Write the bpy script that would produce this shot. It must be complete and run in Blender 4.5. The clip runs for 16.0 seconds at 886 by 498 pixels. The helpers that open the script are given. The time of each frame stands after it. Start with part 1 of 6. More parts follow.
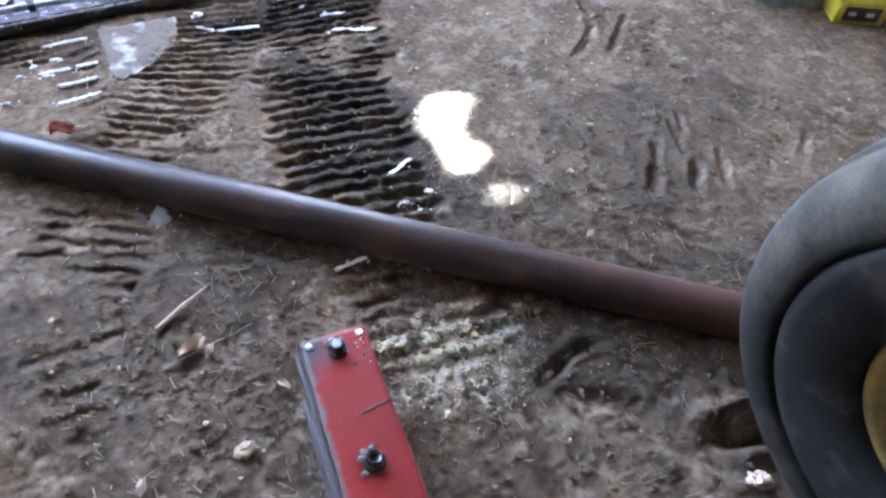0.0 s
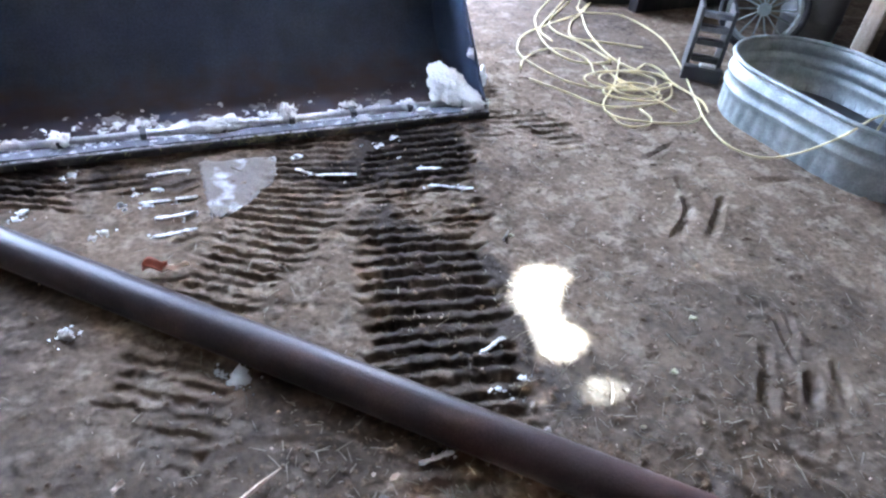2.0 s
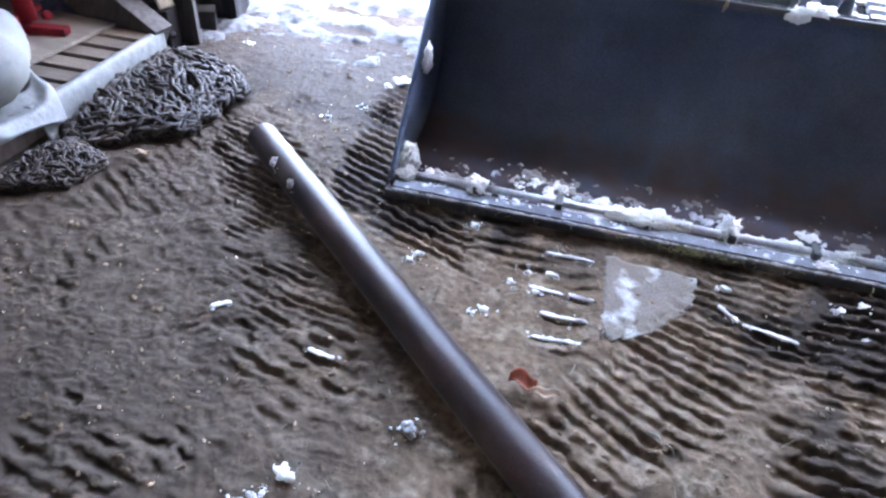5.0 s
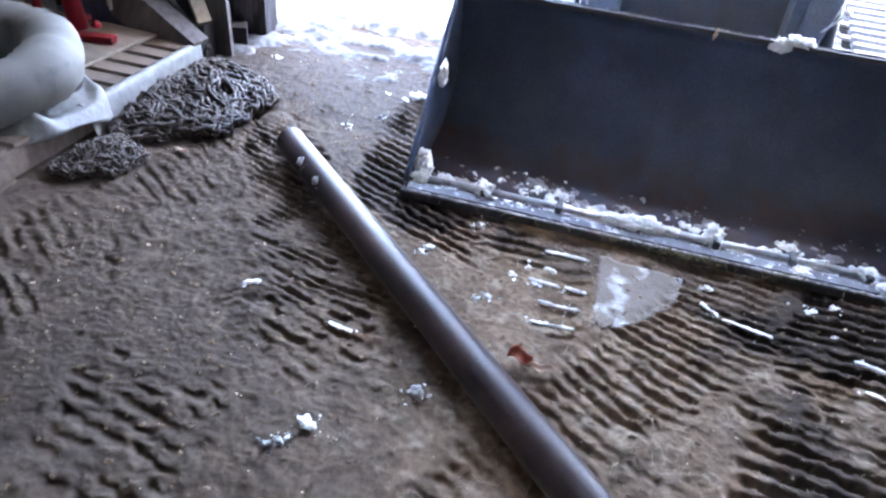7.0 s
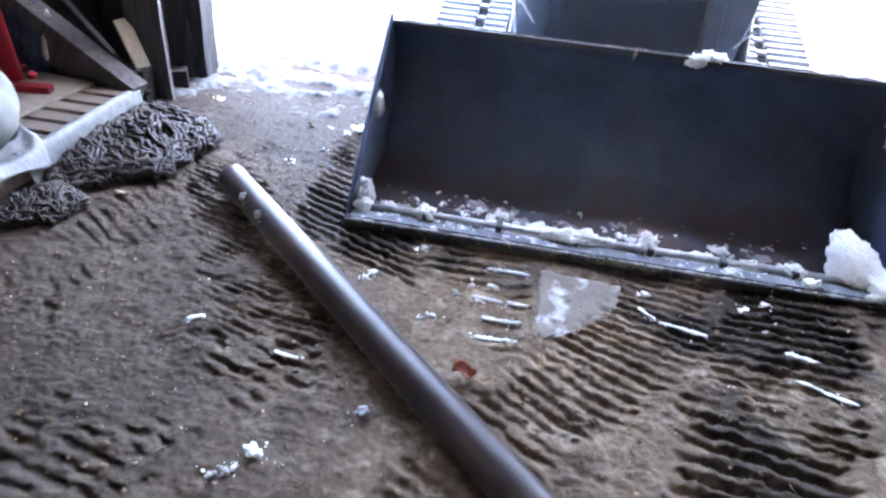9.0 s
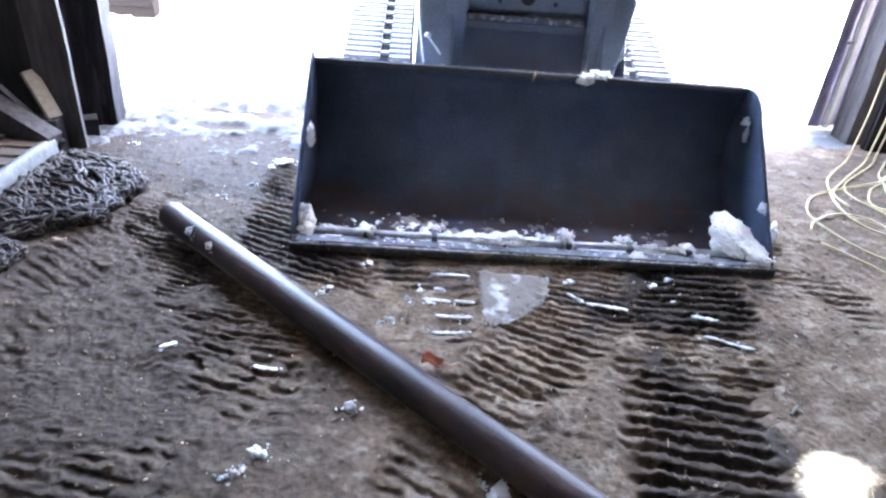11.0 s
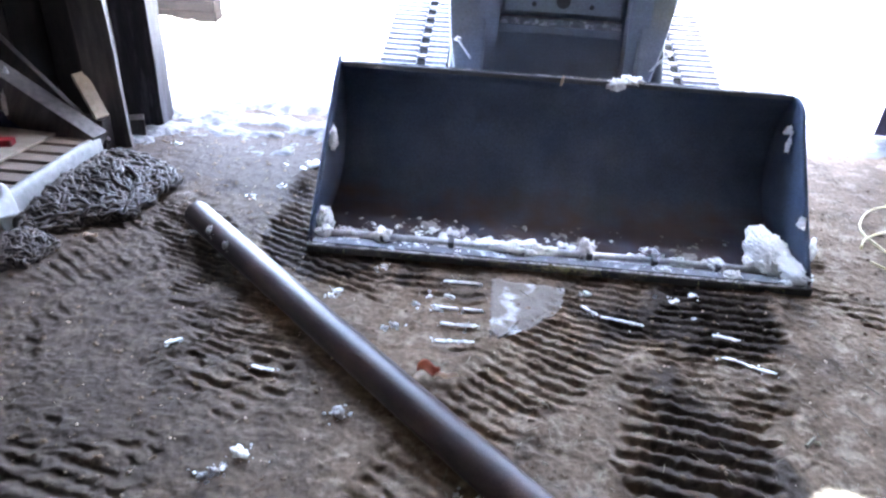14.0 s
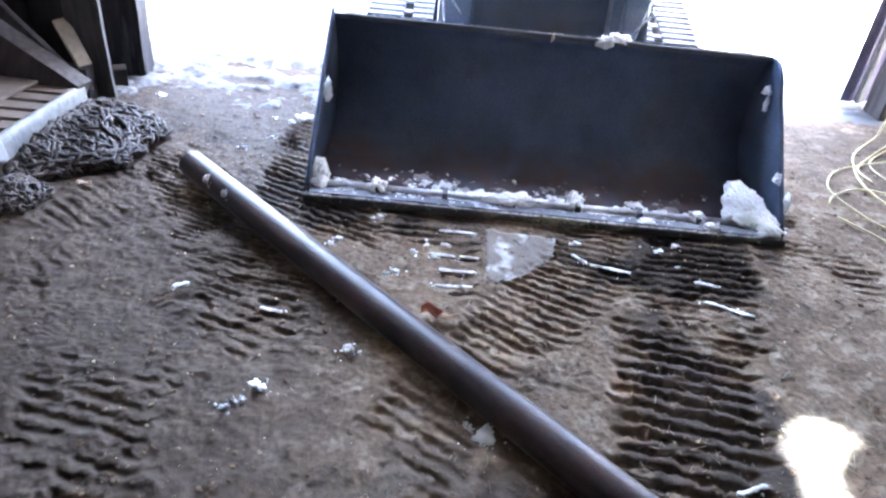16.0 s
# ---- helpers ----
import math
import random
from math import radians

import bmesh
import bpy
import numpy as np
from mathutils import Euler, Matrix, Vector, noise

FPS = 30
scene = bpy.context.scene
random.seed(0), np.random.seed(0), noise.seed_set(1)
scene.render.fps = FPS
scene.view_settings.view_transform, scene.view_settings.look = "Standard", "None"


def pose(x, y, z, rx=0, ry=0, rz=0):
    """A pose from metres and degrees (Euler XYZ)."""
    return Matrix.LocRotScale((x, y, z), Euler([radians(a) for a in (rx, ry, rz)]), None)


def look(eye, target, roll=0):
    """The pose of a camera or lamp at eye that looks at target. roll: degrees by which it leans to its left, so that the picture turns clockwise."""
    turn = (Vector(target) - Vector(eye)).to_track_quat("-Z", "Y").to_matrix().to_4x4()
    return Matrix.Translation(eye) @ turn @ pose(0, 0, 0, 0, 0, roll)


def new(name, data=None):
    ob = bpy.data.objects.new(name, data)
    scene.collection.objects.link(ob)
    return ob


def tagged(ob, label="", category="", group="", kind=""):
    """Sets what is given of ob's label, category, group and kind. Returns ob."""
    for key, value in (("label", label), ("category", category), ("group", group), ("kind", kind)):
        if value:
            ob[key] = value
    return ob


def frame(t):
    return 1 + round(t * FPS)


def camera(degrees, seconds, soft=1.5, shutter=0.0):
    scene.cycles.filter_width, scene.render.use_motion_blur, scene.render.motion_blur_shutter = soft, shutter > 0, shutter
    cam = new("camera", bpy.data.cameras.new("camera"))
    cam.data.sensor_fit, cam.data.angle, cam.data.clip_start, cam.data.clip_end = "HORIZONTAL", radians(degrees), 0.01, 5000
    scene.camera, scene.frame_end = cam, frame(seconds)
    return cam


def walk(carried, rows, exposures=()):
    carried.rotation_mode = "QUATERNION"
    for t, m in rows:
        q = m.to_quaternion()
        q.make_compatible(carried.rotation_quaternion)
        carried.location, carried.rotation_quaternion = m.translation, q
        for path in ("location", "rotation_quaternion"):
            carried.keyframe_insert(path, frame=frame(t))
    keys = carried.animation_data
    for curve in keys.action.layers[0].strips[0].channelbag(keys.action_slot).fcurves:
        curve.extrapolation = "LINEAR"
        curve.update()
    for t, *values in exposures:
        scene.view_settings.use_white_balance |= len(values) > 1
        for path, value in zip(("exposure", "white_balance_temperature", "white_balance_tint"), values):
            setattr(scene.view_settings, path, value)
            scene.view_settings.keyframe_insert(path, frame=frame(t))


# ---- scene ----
cam = camera(67.7, 16.0, soft=2.5)
PATH = [
    (0, (-0.245, -2.67, 1.285), (0.457, -1.509, -0.185), 3.2),
    (0.5, (-0.199, -2.695, 1.312), (0.298, -1.414, -0.141), -0.7),
    (1, (-0.258, -2.634, 1.331), (0.179, -1.168, 0.043), -0.4),
    (1.3, (-0.319, -2.585, 1.345), (0.153, -1.072, 0.126), 0.8),
    (1.5, (-0.326, -2.553, 1.357), (0.246, -1.056, 0.16), 1.7),
    (2, (-0.305, -2.412, 1.346), (0.382, -0.993, 0.115), 6.1),
    (2.5, (-0.26, -2.26, 1.315), (0.238, -0.767, 0.082), 4.1),
    (3, (-0.356, -2.165, 1.317), (-0.08, -0.651, 0.04), 3.4),
    (3.5, (-0.469, -2.103, 1.343), (-0.184, -0.568, 0.092), 5.8),
    (4, (-0.504, -2.011, 1.32), (-0.283, -0.451, 0.088), 6.9),
    (4.5, (-0.454, -1.886, 1.301), (-0.461, -0.318, 0.06), 6.5),
    (5, (-0.47, -1.841, 1.271), (-0.737, -0.294, 0.032), 5.7),
    (7.5, (-0.395, -2.094, 1.314), (-0.691, -0.482, 0.167), 7.5),
    (8, (-0.337, -2.096, 1.3), (-0.581, -0.449, 0.192), 7.0),
    (10.3, (-0.429, -2.235, 1.329), (-0.567, -0.539, 0.278), 1.6),
    (10.5, (-0.467, -2.301, 1.329), (-0.486, -0.562, 0.341), 2.9),
    (11, (-0.527, -2.363, 1.336), (-0.421, -0.617, 0.366), 5.0),
    (11.5, (-0.489, -2.346, 1.333), (-0.525, -0.604, 0.35), 2.8),
    (12, (-0.44, -2.329, 1.341), (-0.408, -0.597, 0.343), 4.4),
    (12.5, (-0.431, -2.324, 1.339), (-0.391, -0.592, 0.341), 7.9),
    (13, (-0.396, -2.313, 1.345), (-0.546, -0.591, 0.34), 4.7),
    (13.5, (-0.322, -2.307, 1.343), (-0.451, -0.572, 0.358), 5.3),
    (14, (-0.32, -2.323, 1.347), (-0.417, -0.58, 0.371), 3.6),
    (14.5, (-0.429, -2.428, 1.323), (-0.394, -0.665, 0.38), 3.9),
    (15, (-0.525, -2.525, 1.339), (-0.404, -0.787, 0.356), 5.3),
    (15.5, (-0.485, -2.492, 1.34), (-0.346, -0.749, 0.367), 6.1),
    (16, (-0.438, -2.431, 1.323), (-0.415, -0.732, 0.267), 6.0),
]
walk(cam, [(t, look(eye, target, roll)) for t, eye, target, roll in PATH], exposures=[(0.0, 7.52, 6800, 10), (16.0, 7.52, 6800, 10)])

# ---- world, sun, exposure ----
SUN = Vector((0.40, -0.45, 0.55)).normalized()
world = bpy.data.worlds.new("winter_sky")
scene.world = world
world.use_nodes = True
wn = world.node_tree
sky = wn.nodes.new("ShaderNodeTexSky")
sky.sky_type = "NISHITA"
sky.sun_disc = False
sky.sun_elevation = math.asin(SUN.z)
sky.sun_rotation = math.atan2(SUN.x, SUN.y)
sky.air_density, sky.dust_density, sky.ozone_density = 0.6, 7.0, 0.2
wn.nodes["Background"].inputs[1].default_value = 0.15
wn.links.new(sky.outputs[0], wn.nodes["Background"].inputs[0])
sun_data = bpy.data.lights.new("sun", "SUN")
sun_data.energy, sun_data.angle, sun_data.color = 3.0, radians(0.6), (0.62, 0.80, 1.0)
sun_ob = new("sun", sun_data)
sun_ob.matrix_world = look(SUN * 30, (0, 0, 0))

# ---- materials ----
def mat(name, base, alt=None, rough=0.8, metal=0.0, scale=6.0, fine=60.0, bump=0.3, dist=0.004, spread=(0.35, 0.65),
        third=None, third_scale=2.0, third_at=(0.55, 0.7), rough_alt=None, isle=0.0, stretch=(1, 1, 1), coords="Object", grit=(0.72, 1.18), spec=0.5):
    """Two colours mixed by coarse noise, a third in larger stains, a fine grain in colour and relief."""
    m = bpy.data.materials.new(name)
    m.use_nodes = True
    t = m.node_tree
    N, L = t.nodes, t.links
    bs = N["Principled BSDF"]
    tc = N.new("ShaderNodeTexCoord")
    mp = N.new("ShaderNodeMapping")
    mp.inputs["Scale"].default_value = stretch
    L.new(tc.outputs[coords], mp.inputs[0])

    def noise_node(s, detail=6.0):
        n = N.new("ShaderNodeTexNoise")
        n.inputs["Scale"].default_value, n.inputs["Detail"].default_value = s, detail
        L.new(mp.outputs[0], n.inputs["Vector"])
        return n.outputs[0]

    def ramp(sock, a, b):
        r = N.new("ShaderNodeMapRange")
        r.inputs[1].default_value, r.inputs[2].default_value = a, b
        L.new(sock, r.inputs[0])
        return r.outputs[0]

    def mix(fac, a, b, kind="MIX"):
        x = N.new("ShaderNodeMix")
        x.data_type, x.blend_type = "RGBA", kind
        for sock, v in ((x.inputs[0], fac), (x.inputs[6], a), (x.inputs[7], b)):
            if hasattr(v, "is_linked"):
                L.new(v, sock)
            elif isinstance(v, tuple):
                sock.default_value = (*v, 1.0)
            else:
                sock.default_value = v
        return x.outputs[2]

    alt = alt or tuple(c * 0.7 for c in base)
    coarse = noise_node(scale)
    grain = noise_node(fine, 8.0)
    col = mix(ramp(coarse, *spread), base, alt)
    if third:
        col = mix(ramp(noise_node(third_scale, 9.0), *third_at), col, third)
    dark = mix(ramp(grain, 0.3, 0.7), (grit[0],) * 3, (grit[1],) * 3)
    col = mix(1.0, col, dark, "MULTIPLY")
    if isle:
        oi = N.new("ShaderNodeObjectInfo")
        r = N.new("ShaderNodeMapRange")
        r.inputs[3].default_value, r.inputs[4].default_value = 1 - isle, 1 + isle
        L.new(oi.outputs["Random"], r.inputs[0])
        col = mix(1.0, col, r.outputs[0], "MULTIPLY")
    L.new(col, bs.inputs["Base Color"])
    bs.inputs["Metallic"].default_value = metal
    bs.inputs["Specular IOR Level"].default_value = spec
    if rough_alt is None:
        bs.inputs["Roughness"].default_value = rough
    else:
        r = N.new("ShaderNodeMapRange")
        r.inputs[1].default_value, r.inputs[2].default_value = spread
        r.inputs[3].default_value, r.inputs[4].default_value = rough, rough_alt
        L.new(coarse, r.inputs[0])
        L.new(r.outputs[0], bs.inputs["Roughness"])
    if bump:
        b = N.new("ShaderNodeBump")
        b.inputs["Strength"].default_value, b.inputs["Distance"].default_value = bump, dist
        L.new(grain, b.inputs["Height"])
        L.new(b.outputs[0], bs.inputs["Normal"])
    return m


M_dirt = mat("packed_dirt", (0.168, 0.121, 0.085), (0.100, 0.071, 0.049), rough=0.9, spec=0.05, scale=3.5, fine=48, bump=0.6, dist=0.008,
             third=(0.215, 0.166, 0.125), third_scale=12.0, third_at=(0.50, 0.66), grit=(0.72, 1.26))
# a second, finer relief of grit over the coarse one
_t = M_dirt.node_tree
_nz = _t.nodes.new("ShaderNodeTexNoise")
_nz.inputs["Scale"].default_value, _nz.inputs["Detail"].default_value, _nz.inputs["Roughness"].default_value = 210.0, 4.0, 0.7
_t.links.new(_t.nodes["Mapping"].outputs[0], _nz.inputs["Vector"])
_bp = _t.nodes.new("ShaderNodeBump")
_bp.inputs["Strength"].default_value, _bp.inputs["Distance"].default_value = 0.7, 0.004
_t.links.new(_nz.outputs[0], _bp.inputs["Height"])
_t.links.new(_t.nodes["Bump"].outputs[0], _bp.inputs["Normal"])
_t.links.new(_bp.outputs[0], _t.nodes["Principled BSDF"].inputs["Normal"])
# damp soil, and floor darkened by colour where less light falls
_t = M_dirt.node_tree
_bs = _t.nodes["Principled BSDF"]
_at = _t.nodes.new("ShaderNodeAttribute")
_at.attribute_name = "damp_and_dim"
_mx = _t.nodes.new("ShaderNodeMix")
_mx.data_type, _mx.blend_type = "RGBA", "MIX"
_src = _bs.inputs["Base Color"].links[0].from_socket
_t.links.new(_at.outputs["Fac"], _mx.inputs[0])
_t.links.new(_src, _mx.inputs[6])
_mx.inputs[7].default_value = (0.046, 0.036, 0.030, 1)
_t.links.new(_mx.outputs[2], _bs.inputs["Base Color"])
# soft dark smudges of mud trodden in, a hand's breadth and less
_sn = _t.nodes.new("ShaderNodeTexNoise")
_sn.inputs["Scale"].default_value, _sn.inputs["Detail"].default_value, _sn.inputs["Roughness"].default_value = 17.0, 7.0, 0.68
_t.links.new(_t.nodes["Mapping"].outputs[0], _sn.inputs["Vector"])
_sr = _t.nodes.new("ShaderNodeMapRange")
_sr.inputs[1].default_value, _sr.inputs[2].default_value, _sr.inputs[3].default_value, _sr.inputs[4].default_value = 0.50, 0.68, 1.06, 0.62
_t.links.new(_sn.outputs[0], _sr.inputs[0])
_sm = _t.nodes.new("ShaderNodeMix")
_sm.data_type, _sm.blend_type = "RGBA", "MULTIPLY"
_sm.inputs[0].default_value = 1.0
_t.links.new(_mx.outputs[2], _sm.inputs[6])
_t.links.new(_sr.outputs[0], _sm.inputs[7])
_ap = _t.nodes.new("ShaderNodeAttribute")
_ap.attribute_name = "powder"
_mp = _t.nodes.new("ShaderNodeMix")
_mp.data_type, _mp.blend_type = "RGBA", "MIX"
_sc = _t.nodes.new("ShaderNodeMath")
_sc.operation = "MULTIPLY"
_sc.inputs[1].default_value = 0.85
_t.links.new(_ap.outputs["Fac"], _sc.inputs[0])
_t.links.new(_sc.outputs[0], _mp.inputs[0])
_t.links.new(_sm.outputs[2], _mp.inputs[6])
_mp.inputs[7].default_value = (0.42, 0.385, 0.31, 1)
_t.links.new(_mp.outputs[2], _bs.inputs["Base Color"])
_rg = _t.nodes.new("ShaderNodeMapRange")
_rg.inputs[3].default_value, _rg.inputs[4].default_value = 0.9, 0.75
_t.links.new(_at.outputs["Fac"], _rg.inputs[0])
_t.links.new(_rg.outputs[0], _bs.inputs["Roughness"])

M_snow = mat("snow", (0.84, 0.86, 0.88), (0.74, 0.77, 0.80), rough=0.75, scale=14, fine=220, bump=0.6, dist=0.006)
# wet grey slush where the yard snow thins out at the doorway
_t = M_snow.node_tree
_bs = _t.nodes["Principled BSDF"]
_tc = _t.nodes.new("ShaderNodeTexCoord")
_dp = _t.nodes.new("ShaderNodeVectorMath")
_dp.operation = "DOT_PRODUCT"
_dp.inputs[1].default_value = (-0.16, 1.0, 0.0)
_t.links.new(_tc.outputs["Object"], _dp.inputs[0])
_nz = _t.nodes.new("ShaderNodeTexNoise")
_nz.inputs["Scale"].default_value, _nz.inputs["Detail"].default_value = 5.5, 9.0
_t.links.new(_tc.outputs["Object"], _nz.inputs["Vector"])
_ad = _t.nodes.new("ShaderNodeMath")
_ad.operation = "MULTIPLY_ADD"
_ad.inputs[1].default_value = 2.6
_t.links.new(_nz.outputs[0], _ad.inputs[0])
_t.links.new(_dp.outputs["Value"], _ad.inputs[2])
_mr = _t.nodes.new("ShaderNodeMapRange")
_mr.inputs[1].default_value, _mr.inputs[2].default_value = 4.25, 3.05
_t.links.new(_ad.outputs[0], _mr.inputs[0])
_mx = _t.nodes.new("ShaderNodeMix")
_mx.data_type = "RGBA"
_src = _bs.inputs["Base Color"].links[0].from_socket
_t.links.new(_mr.outputs[0], _mx.inputs[0])
_t.links.new(_src, _mx.inputs[6])
_mx.inputs[7].default_value = (0.072, 0.073, 0.080, 1)
_t.links.new(_mx.outputs[2], _bs.inputs["Base Color"])
M_clump = mat("wet_snow_clump", (0.92, 0.93, 0.94), (0.86, 0.88, 0.90), rough=0.6, scale=30, fine=130, bump=0.7, dist=0.008, grit=(0.93, 1.04))
M_clump.node_tree.nodes["Principled BSDF"].inputs["Subsurface Weight"].default_value = 0.75
M_clump.node_tree.nodes["Principled BSDF"].inputs["Subsurface Radius"].default_value = (1.0, 1.0, 1.0)
M_clump.node_tree.nodes["Principled BSDF"].inputs["Subsurface Scale"].default_value = 0.06
M_frost = mat("thin_grey_frost", (0.60, 0.61, 0.63), (0.30, 0.28, 0.28), rough=0.7, scale=60, fine=200, bump=0.6, dist=0.003, spread=(0.42, 0.58))
M_slush = mat("thin_grey_slush", (0.30, 0.28, 0.28), (0.20, 0.18, 0.18), rough=0.7, scale=20, fine=160, bump=0.5, dist=0.004)
M_ice = mat("icy_snow_film", (0.150, 0.122, 0.100), (0.13, 0.100, 0.078), rough=0.7, scale=16, fine=140, bump=0.4, dist=0.003,
            third=(0.66, 0.67, 0.68), third_scale=7, third_at=(0.50, 0.66))
M_pipe = mat("brown_rusty_pipe", (0.038, 0.024, 0.022), (0.025, 0.017, 0.017), rough=0.34, metal=0.0, spec=0.24, scale=9, fine=170, bump=0.45, dist=0.0016,
             third=(0.085, 0.044, 0.034), third_scale=5, third_at=(0.50, 0.95), rough_alt=0.46)
# matt red rust towards one end of the pipe
_t = M_pipe.node_tree
_bs = _t.nodes["Principled BSDF"]
_tc = _t.nodes.new("ShaderNodeTexCoord")
_sx = _t.nodes.new("ShaderNodeSeparateXYZ")
_t.links.new(_tc.outputs["Object"], _sx.inputs[0])
_nz = _t.nodes.new("ShaderNodeTexNoise")
_nz.inputs["Scale"].default_value, _nz.inputs["Detail"].default_value = 9.0, 8.0
_t.links.new(_tc.outputs["Object"], _nz.inputs["Vector"])
_ad = _t.nodes.new("ShaderNodeMath")
_ad.operation = "MULTIPLY_ADD"
_ad.inputs[1].default_value = 0.9
_t.links.new(_nz.outputs[0], _ad.inputs[0])
_t.links.new(_sx.outputs["X"], _ad.inputs[2])
_mr = _t.nodes.new("ShaderNodeMapRange")
_mr.inputs[1].default_value, _mr.inputs[2].default_value = 1.15, 1.45
_t.links.new(_ad.outputs[0], _mr.inputs[0])
_mx = _t.nodes.new("ShaderNodeMix")
_mx.data_type = "RGBA"
_src = _bs.inputs["Base Color"].links[0].from_socket
_t.links.new(_mr.outputs[0], _mx.inputs[0])
_t.links.new(_src, _mx.inputs[6])
_mx.inputs[7].default_value = (0.075, 0.034, 0.025, 1)
_t.links.new(_mx.outputs[2], _bs.inputs["Base Color"])
_rm = _t.nodes.new("ShaderNodeMix")
_rsrc = _bs.inputs["Roughness"].links[0].from_socket
_t.links.new(_mr.outputs[0], _rm.inputs[0])
_t.links.new(_rsrc, _rm.inputs[2])
_rm.inputs[3].default_value = 0.78
# and a dusty, duller skin towards the other
_dr = _t.nodes.new("ShaderNodeMapRange")
_dr.inputs[1].default_value, _dr.inputs[2].default_value = 0.25, -0.45
_t.links.new(_ad.outputs[0], _dr.inputs[0])
_dm = _t.nodes.new("ShaderNodeMix")
_t.links.new(_dr.outputs[0], _dm.inputs[0])
_t.links.new(_rm.outputs[0], _dm.inputs[2])
_dm.inputs[3].default_value = 0.52
_t.links.new(_dm.outputs[0], _bs.inputs["Roughness"])
M_bucket = mat("worn_black_bucket_steel", (0.064, 0.092, 0.150), (0.052, 0.072, 0.116), rough=0.75, metal=0.1, scale=5, fine=120, bump=0.15, dist=0.001,
               third=(0.045, 0.056, 0.078), third_scale=6, third_at=(0.58, 0.75), rough_alt=0.88)
M_worn = mat("bright_worn_steel", (0.20, 0.21, 0.235), (0.11, 0.115, 0.13), rough=0.4, metal=0.45, scale=25, fine=220, bump=0.2, dist=0.001,
             third=(0.50, 0.52, 0.55), third_scale=30, third_at=(0.52, 0.64))
M_strip = mat("dull_icy_steel_strip", (0.125, 0.130, 0.150), (0.070, 0.072, 0.085), rough=0.5, metal=0.3, scale=18, fine=200, bump=0.3, dist=0.002,
              third=(0.46, 0.47, 0.50), third_scale=26, third_at=(0.57, 0.70))
M_edge = mat("muddy_cutting_edge_steel", (0.030, 0.027, 0.025), (0.016, 0.015, 0.016), rough=0.7, metal=0.1, scale=14, fine=90, bump=0.6, dist=0.004,
             third=(0.11, 0.095, 0.078), third_scale=10, third_at=(0.55, 0.72))
M_bar = mat("icy_steel_bar", (0.70, 0.72, 0.76), (0.46, 0.47, 0.50), rough=0.28, metal=0.4, scale=22, fine=220, bump=0.2, dist=0.001,
            third=(0.8, 0.82, 0.85), third_scale=15, third_at=(0.54, 0.62))
M_paint_grey = mat("dark_grey_machine_paint", (0.165, 0.190, 0.235), (0.135, 0.152, 0.185), rough=0.55, scale=5, fine=140, bump=0.1, dist=0.001,
                   third=(0.12, 0.10, 0.085), third_scale=4, third_at=(0.6, 0.8))
M_black = mat("black_machine_steel", (0.050, 0.055, 0.064), (0.060, 0.062, 0.068), rough=0.55, scale=8, fine=120, bump=0.15, dist=0.001)
M_rubber = mat("snow_dusted_track_rubber", (0.40, 0.41, 0.43), (0.26, 0.265, 0.28), rough=0.85, spec=0.2, scale=12, fine=140, bump=0.3, dist=0.002,
               third=(0.34, 0.35, 0.37), third_scale=7, third_at=(0.56, 0.7))
M_tyre = mat("old_tyre_rubber", (0.012, 0.0125, 0.014), (0.022, 0.022, 0.023), rough=0.7, spec=0.3, scale=9, fine=170, bump=0.3, dist=0.0015,
             third=(0.060, 0.058, 0.056), third_scale=16, third_at=(0.56, 0.74), grit=(0.7, 1.2))
M_tread = mat("dusty_tread_rubber", (0.016, 0.0145, 0.0135), (0.010, 0.0095, 0.009), rough=0.8, spec=0.25, scale=8, fine=150, bump=0.35, dist=0.002,
              third=(0.048, 0.042, 0.036), third_scale=9, third_at=(0.46, 0.66), grit=(0.7, 1.2))
M_rim = mat("chipped_yellow_rim", (0.24, 0.165, 0.045), (0.13, 0.085, 0.03), rough=0.55, scale=9, fine=150, bump=0.2, dist=0.001,
            third=(0.10, 0.06, 0.035), third_scale=6, third_at=(0.55, 0.68))
M_red = mat("chipped_red_paint", (0.235, 0.0095, 0.0085), (0.185, 0.009, 0.008), rough=0.5, spec=0.25, grit=(0.88, 1.08), scale=6, fine=160, bump=0.12, dist=0.001,
            third=(0.050, 0.030, 0.028), third_scale=5, third_at=(0.62, 0.72))
M_jack = mat("dull_crimson_paint", (0.20, 0.008, 0.016), (0.14, 0.007, 0.012), rough=0.6, spec=0.2, scale=8, fine=140, bump=0.15, dist=0.001,
             third=(0.05, 0.03, 0.03), third_scale=9, third_at=(0.60, 0.75))
M_bolt = mat("bare_bolt_steel", (0.36, 0.34, 0.34), (0.15, 0.13, 0.12), rough=0.35, metal=0.4, scale=60, fine=300, bump=0.2, dist=0.0006)
M_nut = mat("greasy_nut_steel", (0.09, 0.082, 0.088), (0.03, 0.027, 0.030), rough=0.35, metal=0.4, scale=60, fine=300, bump=0.4, dist=0.001)
M_belt = mat("matt_black_belt", (0.012, 0.012, 0.013), (0.02, 0.02, 0.021), rough=0.95, spec=0.05)
M_wheel = mat("dull_greenish_wheel_paint", (0.20, 0.225, 0.21), (0.13, 0.145, 0.135), rough=0.6, scale=10, fine=120, bump=0.1, dist=0.001)
M_hole = mat("black_iron_and_hole_shade", (0.012, 0.012, 0.013), rough=0.6)
# black for the timber, and for the shade in the chain heaps' gaps
M_lumber_gap = mat("black_timber_and_gaps", (0.007, 0.0065, 0.0065), (0.011, 0.010, 0.010), rough=1.0, spec=0.0, scale=5, fine=60, bump=0.3)
